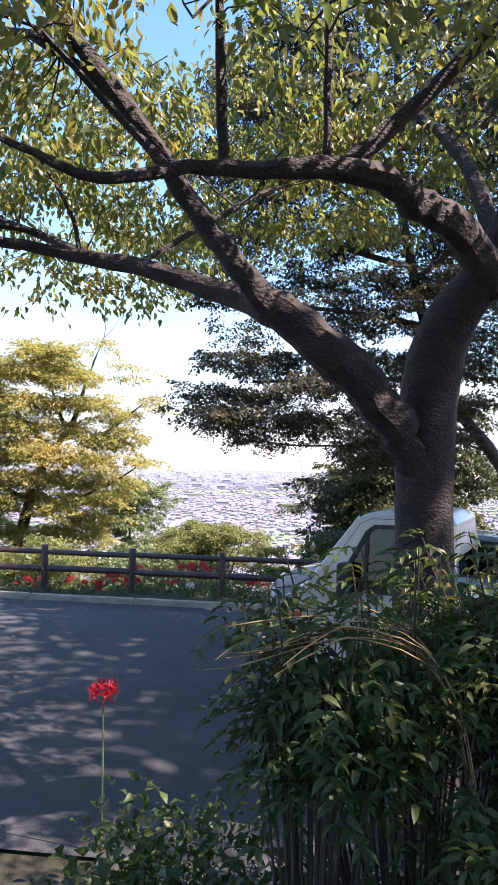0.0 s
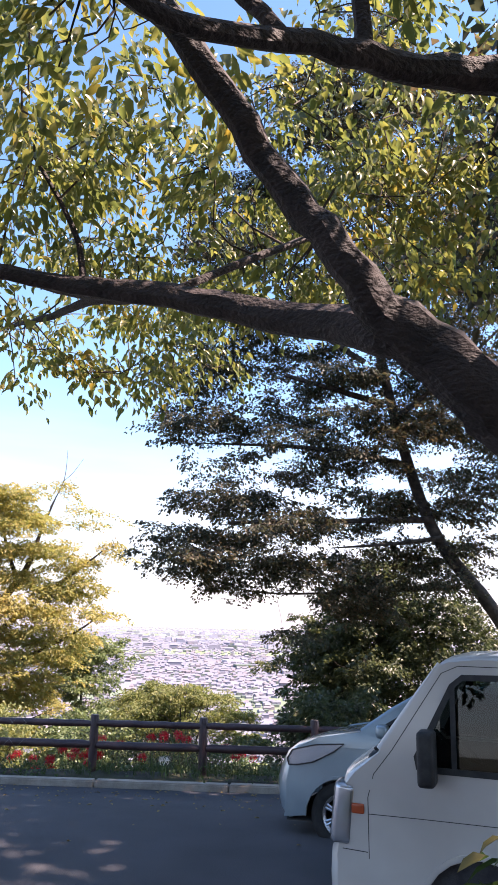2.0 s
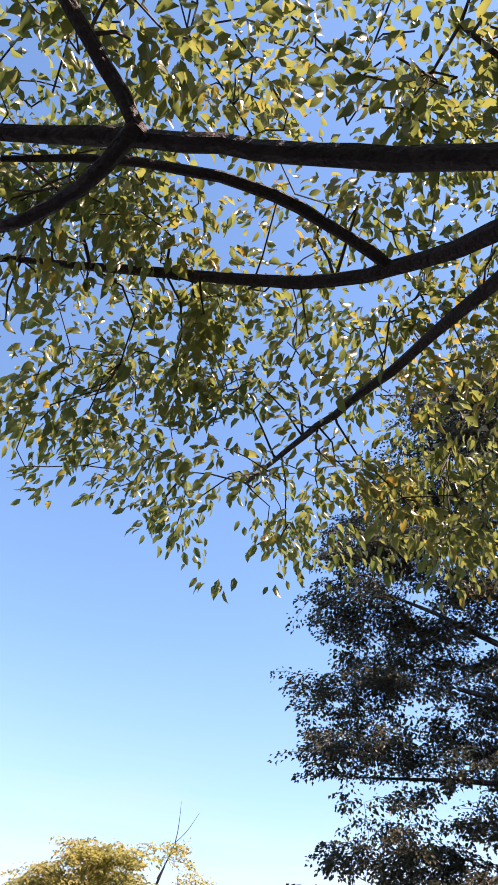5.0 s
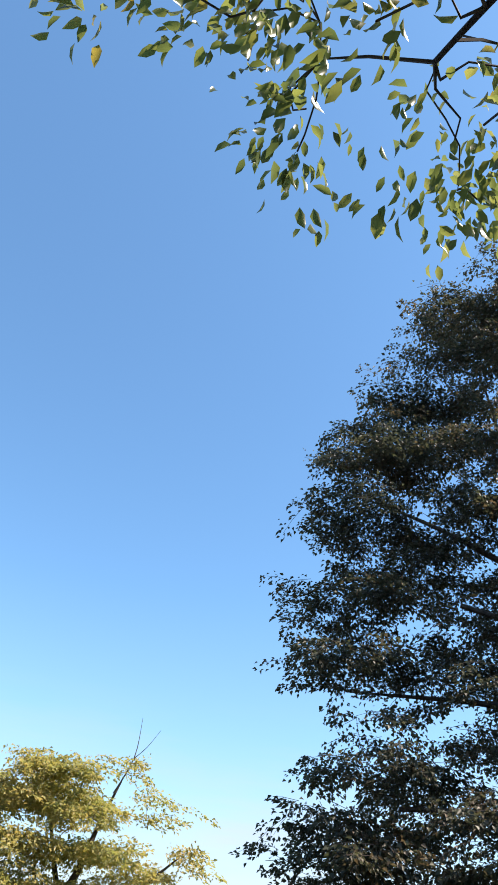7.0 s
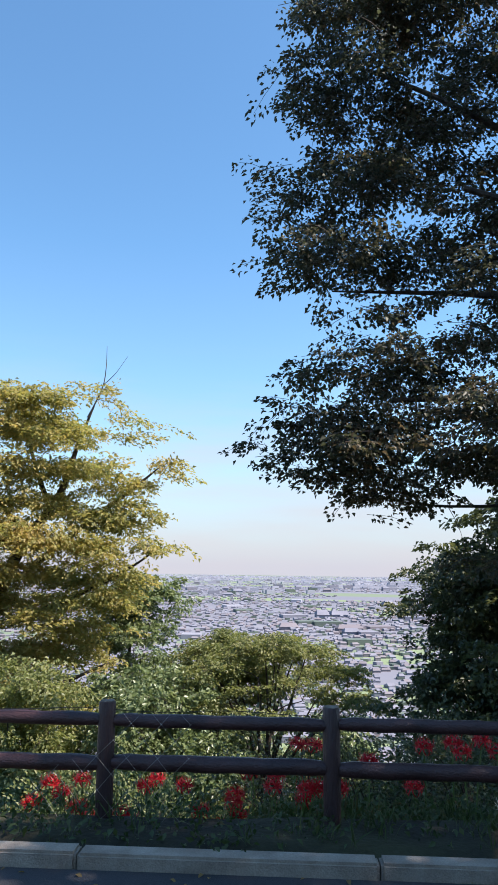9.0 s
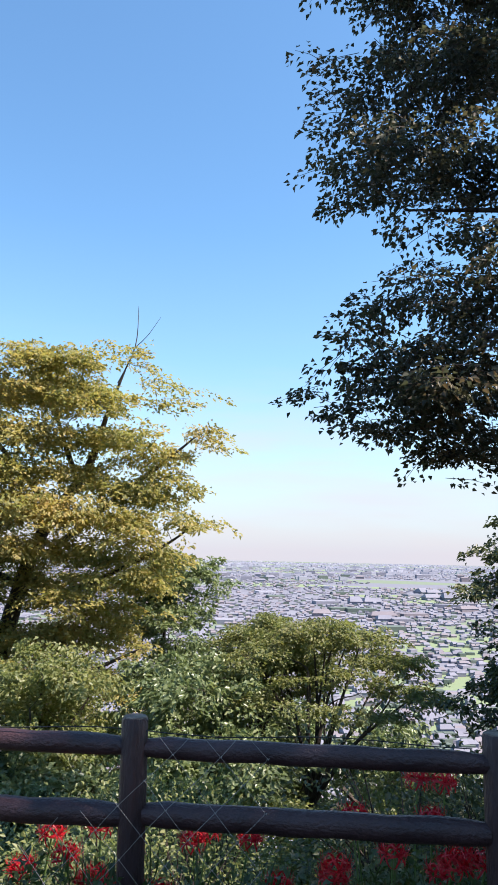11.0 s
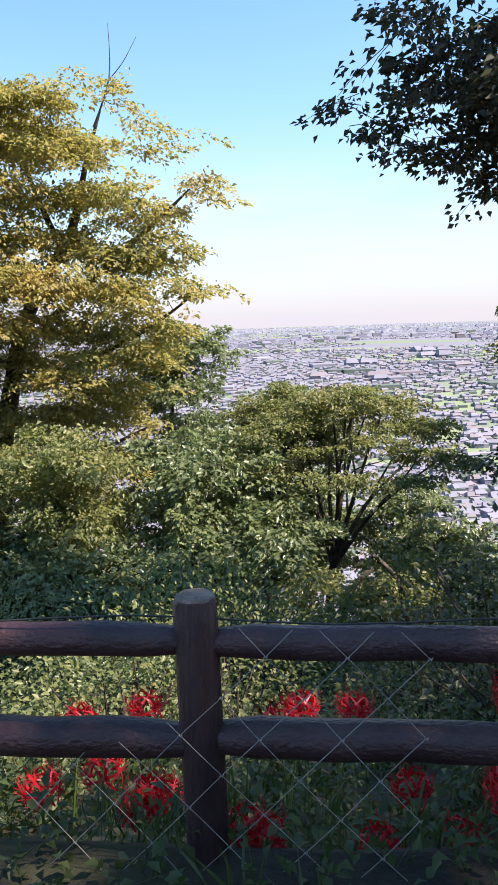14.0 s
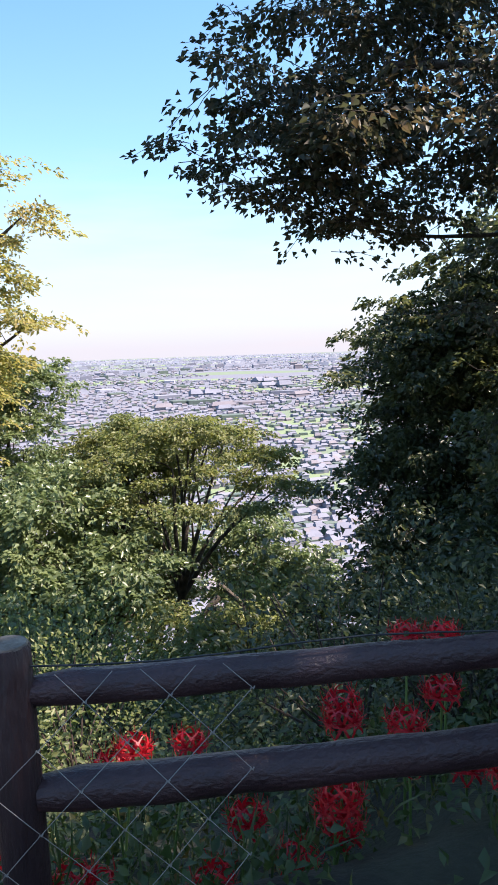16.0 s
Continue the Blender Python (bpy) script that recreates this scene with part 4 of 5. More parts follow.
def strip(name, pts, half, nose, mat, parent, label="", thick=0.012, smooth=True):
    """A sheet that runs over the vehicle from side to side along a profile (x, z)."""
    ss = (-1, -0.965, -0.9, -0.7, -0.35, 0, 0.35, 0.7, 0.9, 0.965, 1)
    v, f = [], []
    n = len(ss)
    for layer in (0, 1):
        for i, (x, z) in enumerate(pts):
            a, b = pts[max(i - 1, 0)], pts[min(i + 1, len(pts) - 1)]
            dx, dz = b[0] - a[0], b[1] - a[1]
            ln = math.hypot(dx, dz) + 1e-9
            nx, nz = -dz / ln, dx / ln
            for s in ss:
                drop = {1: 0.03, 0.965: 0.009}.get(abs(s), 0.0) + 0.012 * abs(s) ** 2 + layer * thick
                px = x + nose(x) * abs(s) ** 4
                v.append((px - nx * drop, s * half(px, z), z - nz * drop))
    m = len(pts)
    for i in range(m - 1):
        for k in range(n - 1):
            a = i * n + k
            f.append((a, a + 1, a + n + 1, a + n))
            b = m * n + a
            f.append((b, b + n, b + n + 1, b + 1))
    for k in range(n - 1):
        f.append((k, m * n + k, m * n + k + 1, k + 1))
        e = (m - 1) * n + k
        f.append((e, e + 1, m * n + e + 1, m * n + e))
    for i in range(m - 1):
        a, b = i * n, m * n + i * n
        f.append((a, a + n, b + n, b))
        a, b = a + n - 1, b + n - 1
        f.append((a, b, b + n, a + n))
    return raw(name, v, f, mat, parent, label, smooth)


def rounded_box(name, size, at, mat, parent, bevel=0.02, turn=(0, 0, 0), label="", taper=1.0):
    bm = bmesh.new()
    bmesh.ops.create_cube(bm, size=1)
    bmesh.ops.scale(bm, vec=size, verts=bm.verts)
    for v in bm.verts:
        if v.co.z > 0:
            v.co.x *= taper
    bmesh.ops.bevel(bm, geom=list(bm.edges), offset=bevel, segments=3, profile=0.6, affect='EDGES')
    ob = part(name, bm, mat, parent, label, True)
    ob.location, ob.rotation_euler = at, turn
    return ob


def wheel(parent, at, radius, width, rim_mat, spokes, side):
    """Tyre by turning a profile, rim with spokes and a hub."""
    def turned(prof, seg=36):
        s = Soup()
        n = len(prof)
        for k in range(seg):
            a = 2 * math.pi * k / seg
            for r, y in prof:
                s.v.append((r * math.cos(a), y, r * math.sin(a)))
        for k in range(seg):
            for i in range(n - 1):
                a, b = k * n + i, ((k + 1) % seg) * n + i
                s.f.append((a, a + 1, b + 1, b))
        return s
    w = width / 2
    rr = radius * 0.64
    root = turned([(rr, -w * 0.8), (rr + 0.02, -w), (radius - 0.03, -w), (radius, -w * 0.7), (radius, w * 0.7), (radius - 0.03, w), (rr + 0.02, w), (rr, w * 0.8)]).make("wheel", M_RUBBER, parent)
    root.location = at
    turned([(rr, w * 0.8), (rr - 0.015, w * 0.7), (rr - 0.02, -w * 0.6), (rr, -w * 0.8), (rr - 0.006, -w * 0.86), (rr - 0.03, -w * 0.6)]).make("rim", rim_mat, root)
    y = side * w * 0.62
    if spokes:
        for k in range(spokes):
            a = 2 * math.pi * k / spokes
            s = Soup()
            for da in (-0.1, 0.1):
                c, sn = math.cos(a + da), math.sin(a + da)
                s.tube([(0.05 * c, y, 0.05 * sn, 0.016), (rr * 0.55 * c, y + side * 0.012, rr * 0.55 * sn, 0.013), (rr * 0.98 * c, y, rr * 0.98 * sn, 0.012)], 6)
            s.make("spoke", rim_mat, root)
    else:
        d = turned([(0.001, y), (0.06, y + side * 0.02), (0.09, y), (rr * 0.7, y - side * 0.02), (rr * 0.98, y)], 28)
        d.make("wheel_disc", rim_mat, root)
    turned([(0.001, y + side * 0.025), (0.03, y + side * 0.024), (0.045, y)], 16).make("hub", M_BLACK if not spokes else rim_mat, root)
    return root


def arch(cx, r, z0, n=12):
    return [(cx + r * math.cos(math.pi * k / n), z0 + r * math.sin(math.pi * k / n)) for k in range(n + 1)]


def ribbon(name, pts, width, y_of, side, mat, parent, lift=0.004):
    """A thin raised line on a side panel."""
    v, f = [], []
    for i, (x, z) in enumerate(pts):
        a, b = pts[max(i - 1, 0)], pts[min(i + 1, len(pts) - 1)]
        dx, dz = b[0] - a[0], b[1] - a[1]
        ln = math.hypot(dx, dz) + 1e-9
        for s in (-1, 1):
            px, pz = x - dz / ln * s * width / 2, z + dx / ln * s * width / 2
            for lf in (0.0, lift):
                y = y_of(px, pz)
                v.append((px, side * (abs(y) + lf), pz))
    for i in range(len(pts) - 1):
        a = i * 4
        for p, q in ((0, 1), (1, 3), (3, 2), (2, 0)):
            f.append((a + p, a + q, a + 4 + q, a + 4 + p))
    return raw(name, v, f, mat, parent)


def seats(root, x, hw, z, n=2):
    for k in range(n):
        y = (-0.5 + k) * hw * 0.95 if n == 2 else 0
        rounded_box("seat", (0.48, 0.46, 0.16), (x, y, z), M_SEAT, root, 0.05)
        rounded_box("seat_back", (0.14, 0.46, 0.6), (x + 0.27, y, z + 0.33), M_SEAT, root, 0.05, (0, radians(12), 0))
        rounded_box("headrest", (0.09, 0.26, 0.18), (x + 0.36, y, z + 0.72), M_SEAT, root, 0.035, (0, radians(10), 0))


def steering(root, x, y, z, tilt):
    s = Soup()
    s.tube([(0, 0.18 * math.cos(a), 0.18 * math.sin(a), 0.013) for a in [2 * math.pi * k / 24 for k in range(25)]], 8)
    s.tube([(0, -0.17, 0, 0.014), (0.0, 0, 0, 0.03), (0, 0.17, 0, 0.014)], 6)
    s.tube([(0, 0, 0, 0.025), (-0.3, 0, -0.05, 0.025)], 6)
    ob = s.make("steering_wheel", M_BLACK, root)
    ob.location, ob.rotation_euler = (x, y, z), (0, radians(tilt), 0)


def build_truck():
    root = empty("pickup_truck", (1.74, 7.78, 0.44), "small white cab-over pickup truck parked beside the lane", "truck")
    W = 0.735
    half = lambda x, z: W - 0.10 * max(0.0, z - 1.02) - 0.05 * max(0.0, 0.45 - z) - 0.06 * max(0.0, 0.12 - x) / 0.12
    nose = lambda x: 0.075 * max(0.0, 1 - x / 0.6)
    off = 0.075
    outline = [(0.12, 0.34), (0.05 + off, 0.36), (0.03 + off, 0.62), (0.045 + off, 0.70), (0.075 + off, 1.0), (0.14 + off, 1.08), (0.36, 1.20), (0.70, 1.70), (0.78, 1.735), (0.95, 1.755), (1.38, 1.755), (1.46, 1.72), (1.50, 1.5), (1.52, 1.0), (1.52, 0.42)]
    outline += [(1.26, 0.40)] + [(p, q) for p, q in arch(0.92, 0.325, 0.36)] + [(0.55, 0.34)]
    hole = [(0.60, 1.13), (0.585, 1.19), (0.80, 1.60), (0.86, 1.65), (1.32, 1.66), (1.37, 1.62), (1.38, 1.18), (1.34, 1.13)]
    for side in (-1, 1):
        y_of = lambda x, z, s=side: s * half(x, z)
        panel("cab_side", outline, [hole], y_of, 0.03, M_WHITE, root)
        seal = ribbon("window_seal", hole + hole[:1], 0.035, y_of, side, M_BLACK, root, 0.006)
        panel("side_window", [(x, z) for x, z in hole], [], lambda x, z, s=side: s * (half(x, z) - 0.012), 0.004, M_GLASS, root).visible_shadow = False
        ribbon("quarter_post", [(0.80, 1.14), (0.80, 1.60)], 0.03, y_of, side, M_BLACK, root, 0.004)
        ribbon("door_seam", [(0.30, 0.40), (0.295, 0.95), (0.33, 1.08), (0.44, 1.22), (0.74, 1.67), (0.84, 1.715), (1.36, 1.715), (1.44, 1.66), (1.46, 1.2), (1.46, 0.45)], 0.0045, y_of, side, M_BLACK, root, 0.0015)
        ribbon("door_crease", [(0.30, 0.86), (0.6, 0.865), (1.46, 0.87)], 0.004, y_of, side, M_BLACK, root, 0.0012)
        ribbon("body_crease", [(0.14, 0.66), (0.29, 0.655)], 0.0045, y_of, side, M_BLACK, root, 0.0015)
        ribbon("wheel_lip", arch(0.92, 0.345, 0.36), 0.03, y_of, side, M_WHITE, root, 0.012)
        rounded_box("door_handle", (0.17, 0.035, 0.045), (1.3, side * (W + 0.006), 0.98), M_BLACK, root, 0.012)
        rep = rounded_box("side_repeater", (0.075, 0.022, 0.056), (0.235, side * (W + 0.003), 0.885), M_ORANGE, root, 0.011, label="amber side repeater")
        lamp = rounded_box("headlamp", (0.12, 0.20, 0.33), (0.135, side * (W - 0.088), 0.85), M_CHROME, root, 0.03, (0, radians(6), side * radians(-6)), "clear headlamp")
        rounded_box("lamp_lens", (0.125, 0.205, 0.335), (-0.006, side * 0.004, 0), M_LENS, lamp, 0.032).visible_shadow = False
        arm = Soup()
        arm.tube([(0.62, side * (W - 0.03), 1.16, 0.014), (0.64, side * (W + 0.04), 1.18, 0.012), (0.65, side * (W + 0.08), 1.20, 0.012)], 8)
        arm.make("mirror_arm", M_BLACK, root)
        rounded_box("mirror", (0.10, 0.16, 0.30), (0.66, side * (W + 0.09), 1.21), M_BLACK, root, 0.03, label="black door mirror")
    front = [(0.05, 0.33), (0.015, 0.38), (0.0, 0.5), (0.0, 0.62), (0.025, 0.65), (0.04, 0.72), (0.075, 1.0), (0.10, 1.06), (0.16, 1.10), (0.34, 1.215)]
    strip("cab_front", front, half, nose, M_WHITE, root)
    strip("bumper", [(0.04, 0.31), (-0.012, 0.36), (-0.018, 0.5), (-0.012, 0.60), (0.012, 0.625)], lambda x, z: half(x, z) + 0.006, nose, M_WHITE, root)
    strip("grille", [(0.022, 0.70), (0.03, 0.78)], lambda x, z: 0.42, nose, M_BLACK, root)
    strip("windscreen", [(0.35, 1.222), (0.53, 1.47), (0.70, 1.70)], lambda x, z: half(x, z) - 0.055, lambda x: 0.03, M_GLASS, root, thick=0.005).visible_shadow = False
    for side in (-1, 1):
        s = Soup()
        s.tube([(0.37, side * (half(0.4, 1.22) - 0.03), 1.21, 0.032), (0.55, side * (half(0.5, 1.45) - 0.03), 1.46, 0.03), (0.74, side * (half(0.7, 1.7) - 0.03), 1.715, 0.03)], 10)
        s.make("pillar", M_WHITE, root)
    strip("roof", [(0.68, 1.70), (0.74, 1.745), (0.85, 1.775), (1.1, 1.787), (1.36, 1.78), (1.46, 1.75), (1.50, 1.70)], half, lambda x: 0.0, M_WHITE, root)
    strip("cab_back", [(1.50, 1.70), (1.515, 1.5), (1.52, 1.44)], half, lambda x: 0.0, M_WHITE, root)
    strip("cab_back_lower", [(1.52, 1.08), (1.52, 0.7), (1.52, 0.42)], half, lambda x: 0.0, M_WHITE, root)
    strip("back_window", [(1.512, 1.44), (1.515, 1.08)], half, lambda x: 0.0, M_GLASS, root, thick=0.004).visible_shadow = False
    strip("back_lining", [(1.485, 1.06), (1.485, 0.5)], lambda x, z: W - 0.06, lambda x: 0.0, M_SEAT, root)
    strip("roof_lining", [(0.80, 1.72), (1.1, 1.74), (1.4, 1.73), (1.478, 1.66), (1.485, 1.46)], lambda x, z: half(x, z) - 0.06, lambda x: 0.0, M_SEAT, root)
    for side in (-1, 1):
        panel("door_lining", [(0.34, 0.5), (0.36, 1.05), (0.60, 1.11), (1.36, 1.11), (1.46, 1.1), (1.46, 0.5)], [], lambda x, z, s=side: s * (half(x, z) - 0.045), 0.01, M_SEAT, root)
    strip("cab_floor", [(0.15, 0.45), (1.5, 0.46)], lambda x, z: W - 0.05, lambda x: 0.0, M_BLACK, root)
    rounded_box("dashboard", (0.30, 1.30, 0.28), (0.42, 0, 1.05), M_BLACK, root, 0.06)
    rounded_box("wiper_cowl", (0.05, 1.15, 0.02), (0.325, 0, 1.207), M_BLACK, root, 0.01, (0, radians(-30), 0))
    wp = Soup()
    wp.tube([(0.33, -0.52, 1.225, 0.008), (0.38, -0.15, 1.27, 0.008), (0.385, 0.1, 1.275, 0.006)], 6)
    wp.make("wiper", M_BLACK, root)
    seats(root, 0.98, W, 0.80)
    steering(root, 0.72, 0.34, 1.12, -55)
    # load bed
    rounded_box("bed_floor", (1.86, 1.42, 0.10), (2.47, 0, 0.67), M_WHITE, root, 0.015)
    for side in (-1, 1):
        rounded_box("bed_side", (1.86, 0.035, 0.29), (2.47, side * 0.71, 0.86), M_WHITE, root, 0.012)
    rounded_box("headboard", (0.04, 1.42, 0.34), (1.57, 0, 0.88), M_WHITE, root, 0.012)
    rounded_box("tailgate", (0.035, 1.42, 0.29), (3.39, 0, 0.86), M_WHITE, root, 0.012)
    rounded_box("chassis", (2.9, 0.6, 0.14), (1.9, 0, 0.50), M_BLACK, root, 0.02)
    for x in (0.92, 2.75):
        for side in (-1, 1):
            wheel(root, (x, side * 0.65, 0.27), 0.275, 0.15, M_STEEL, 0, side)
    root.rotation_euler = (0, 0, radians(-18))
    return root


def build_car():
    root = empty("hatchback_car", (1.33, 10.62, 0.32), "pale silver-blue compact hatchback parked facing the lane", "car")
    W = 0.84
    half = lambda x, z: W - 0.16 * max(0.0, z - 0.92) - 0.06 * max(0.0, 0.40 - z) - 0.12 * max(0.0, 0.35 - x)
    nose = lambda x: 0.17 * max(0.0, 1 - x / 0.9) + (0.06 * max(0.0, (x - 3.2)) * -1)
    o = 0.17
    outline = [(0.18, 0.24), (0.03 + o, 0.34), (0.03 + o, 0.55), (0.07 + o, 0.74), (0.17 + o * 0.8, 0.86), (0.5, 0.955), (0.92, 1.035), (1.52, 1.415), (1.75, 1.475), (2.4, 1.49), (3.1, 1.44), (3.35, 1.38), (3.62, 1.12), (3.74, 0.95), (3.78, 0.55), (3.72, 0.26)]
    outline += [(3.36, 0.24)] + arch(3.02, 0.34, 0.27) + [(2.6, 0.22), (1.2, 0.22)] + arch(0.74, 0.34, 0.27)
    hole = [(1.16, 1.05), (1.12, 1.08), (1.58, 1.36), (1.78, 1.415), (2.4, 1.43), (2.95, 1.395), (3.18, 1.33), (3.28, 1.08), (3.2, 1.03), (2.2, 1.03)]
    for side in (-1, 1):
        y_of = lambda x, z, s=side: s * half(x, z)
        panel("body_side", outline, [hole], y_of, 0.03, M_SILVER, root)
        ribbon("window_seal", hole + hole[:1], 0.03, y_of, side, M_BLACK, root, 0.005)
        panel("side_window", hole, [], lambda x, z, s=side: s * (half(x, z) - 0.012), 0.004, M_GLASS, root).visible_shadow = False
        ribbon("door_pillar", [(2.14, 1.04), (2.10, 1.42)], 0.06, y_of, side, M_BLACK, root, 0.004)
        ribbon("door_seam", [(1.12, 0.30), (1.10, 0.8), (1.13, 1.02)], 0.007, y_of, side, M_BLACK, root, 0.0012)
        ribbon("rear_door_seam", [(2.16, 0.30), (2.18, 0.8), (2.14, 1.02)], 0.007, y_of, side, M_BLACK, root, 0.0012)
        ribbon("shoulder_crease", [(0.72, 0.88), (1.6, 0.90), (2.6, 0.93), (3.6, 0.98)], 0.012, y_of, side, M_SILVER, root, 0.006)
        ribbon("wheel_lip", arch(0.74, 0.355, 0.27), 0.028, y_of, side, M_SILVER, root, 0.010)
        ribbon("wheel_lip", arch(3.02, 0.355, 0.27), 0.028, y_of, side, M_SILVER, root, 0.010)
        lp = [(0.115, 0.70), (0.10, 0.755), (0.15, 0.835), (0.38, 0.895), (0.66, 0.92), (0.56, 0.845), (0.36, 0.74), (0.2, 0.705)]
        lamp = panel("headlamp", [(x + 0.11, z) for x, z in lp], [], lambda x, z, s=side: s * (half(x, z) + 0.004), 0.18, M_CHROME, root, "swept clear headlamp")
        panel("lamp_lens", [(x + 0.11, z) for x, z in lp], [], lambda x, z, s=side: s * (half(x, z) + 0.016), 0.008, M_LENS, lamp).visible_shadow = False
        ribbon("lamp_trim", [(x + 0.11, z) for x, z in lp + lp[:1]], 0.012, lambda x, z, s=side: s * (half(x, z) + 0.016), side, M_BLACK, lamp, 0.003)
        rounded_box("door_mirror", (0.11, 0.18, 0.12), (1.14, side * (W + 0.07), 1.06), M_SILVER, root, 0.04)
        rounded_box("fog_lamp_recess", (0.05, 0.12, 0.13), (0.15, side * 0.62, 0.42), M_BLACK, root, 0.02, (0, 0, side * radians(-35)))
        rounded_box("door_handle", (0.18, 0.03, 0.035), (1.98, side * (half(2, 0.9) + 0.012), 0.90), M_SILVER, root, 0.01)
        s = Soup()
        s.tube([(0.93, side * (half(0.9, 1.03) - 0.04), 1.03, 0.035), (1.22, side * (half(1.2, 1.23) - 0.035), 1.235, 0.034), (1.54, side * (half(1.5, 1.41) - 0.035), 1.42, 0.034)], 10)
        s.make("pillar", M_SILVER, root)
    strip("front_bumper", [(0.08, 0.22), (0.02, 0.30), (0.0, 0.42), (0.0, 0.55), (0.03, 0.66), (0.06, 0.72)], half, nose, M_SILVER, root)
    strip("grille", [(-0.006, 0.50), (0.0, 0.60), (0.03, 0.68)], lambda x, z: 0.40, nose, M_BLACK, root)
    strip("hood", [(0.06, 0.72), (0.11, 0.80), (0.20, 0.865), (0.5, 0.965), (0.93, 1.04)], half, nose, M_SILVER, root)
    strip("windscreen", [(0.92, 1.04), (1.2, 1.235), (1.52, 1.43)], lambda x, z: half(x, z) - 0.06, lambda x: 0.05, M_GLASS, root, thick=0.005).visible_shadow = False
    strip("roof", [(1.50, 1.42), (1.75, 1.49), (2.4, 1.51), (3.1, 1.46), (3.35, 1.40)], half, lambda x: 0.0, M_SILVER, root)
    strip("rear_window", [(3.35, 1.395), (3.62, 1.12)], half, lambda x: 0.0, M_GLASS, root, thick=0.005).visible_shadow = False
    strip("tailgate", [(3.62, 1.12), (3.74, 0.95), (3.78, 0.55), (3.72, 0.26)], half, lambda x: 0.0, M_SILVER, root)
    strip("floor_pan", [(0.2, 0.26), (3.7, 0.26)], lambda x, z: W - 0.06, lambda x: 0.0, M_BLACK, root)
    rounded_box("dashboard", (0.4, 1.4, 0.22), (1.15, 0, 0.95), M_BLACK, root, 0.06)
    rounded_box("cowl", (0.06, 1.3, 0.02), (0.93, 0, 1.04), M_BLACK, root, 0.01, (0, radians(-20), 0))
    seats(root, 1.75, W, 0.62)
    seats(root, 2.65, W, 0.62)
    steering(root, 1.42, 0.36, 1.0, -25)
    for x in (0.74, 3.02):
        for side in (-1, 1):
            wheel(root, (x, side * 0.74, 0.29), 0.295, 0.17, M_ALLOY, 7, side)
    root.rotation_euler = (radians(-2.5), 0, radians(-16))
    return root


build_truck()
build_car()


# ---- woodland added round the lane for its shade ----
def added_grove_tree(x, y, top, half, seed, label):
    z0 = height(x, y)
    trunk = [(x, y, z0 - 0.4, 0.3), (x + 0.1, y, z0 + 3, 0.24), (x, y + 0.2, top - half[2] * 1.2, 0.16), (x, y, top - half[2] * 0.4, 0.05)]
    rnd = random.Random(seed)
    limbs = []
    for i in range(9):
        a = i * 2.4 + rnd.random()
        b = z0 + 3.2 + i * 0.5
        limbs.append([(x, y, b, 0.11), (x + math.cos(a) * half[0] * 0.4, y + math.sin(a) * half[1] * 0.4, b + 1.3, 0.07), (x + math.cos(a) * half[0] * 0.8, y + math.sin(a) * half[1] * 0.8, b + 2.0, 0.02)])
    pads = blobs(seed, (x, y, top - half[2]), half, 46, 1.25, 0.6)
    return tree("woodland_tree", label, "tree", (x, y, z0), trunk, limbs, pads, M_LEAF_DARK, M_BARK2, seed, sprays=3, spray=1.2, leaves=12, size=(0.22, 0.36), per=1.5, hang=0.2, twig_r=0.012, shell=0.25)


# added to block sun and sky; most of these crowns stay out of view
for k, (x, y, top, half) in enumerate(((8.0, 12.7, 14.4, (4.3, 3.5, 4.9)), (7.8, 9.7, 12.5, (3.4, 2.3, 4.4)), (10.6, 6.8, 14.0, (3.2, 3.2, 4.6)), (6.6, -0.5, 12.5, (3.4, 3.0, 4.0)), (12.5, 17.5, 17.0, (4.0, 3.6, 5.6)),
                                       (11.5, -4.5, 14.0, (4.0, 3.8, 4.8)), (2.0, -7.0, 13.0, (4.0, 3.4, 4.4)), (-5.0, -9.0, 13.0, (4.2, 3.4, 4.4)))):
    added_grove_tree(x, y, top, half, 300 + k, "tall woodland tree on the hill side, added to shade the lane")


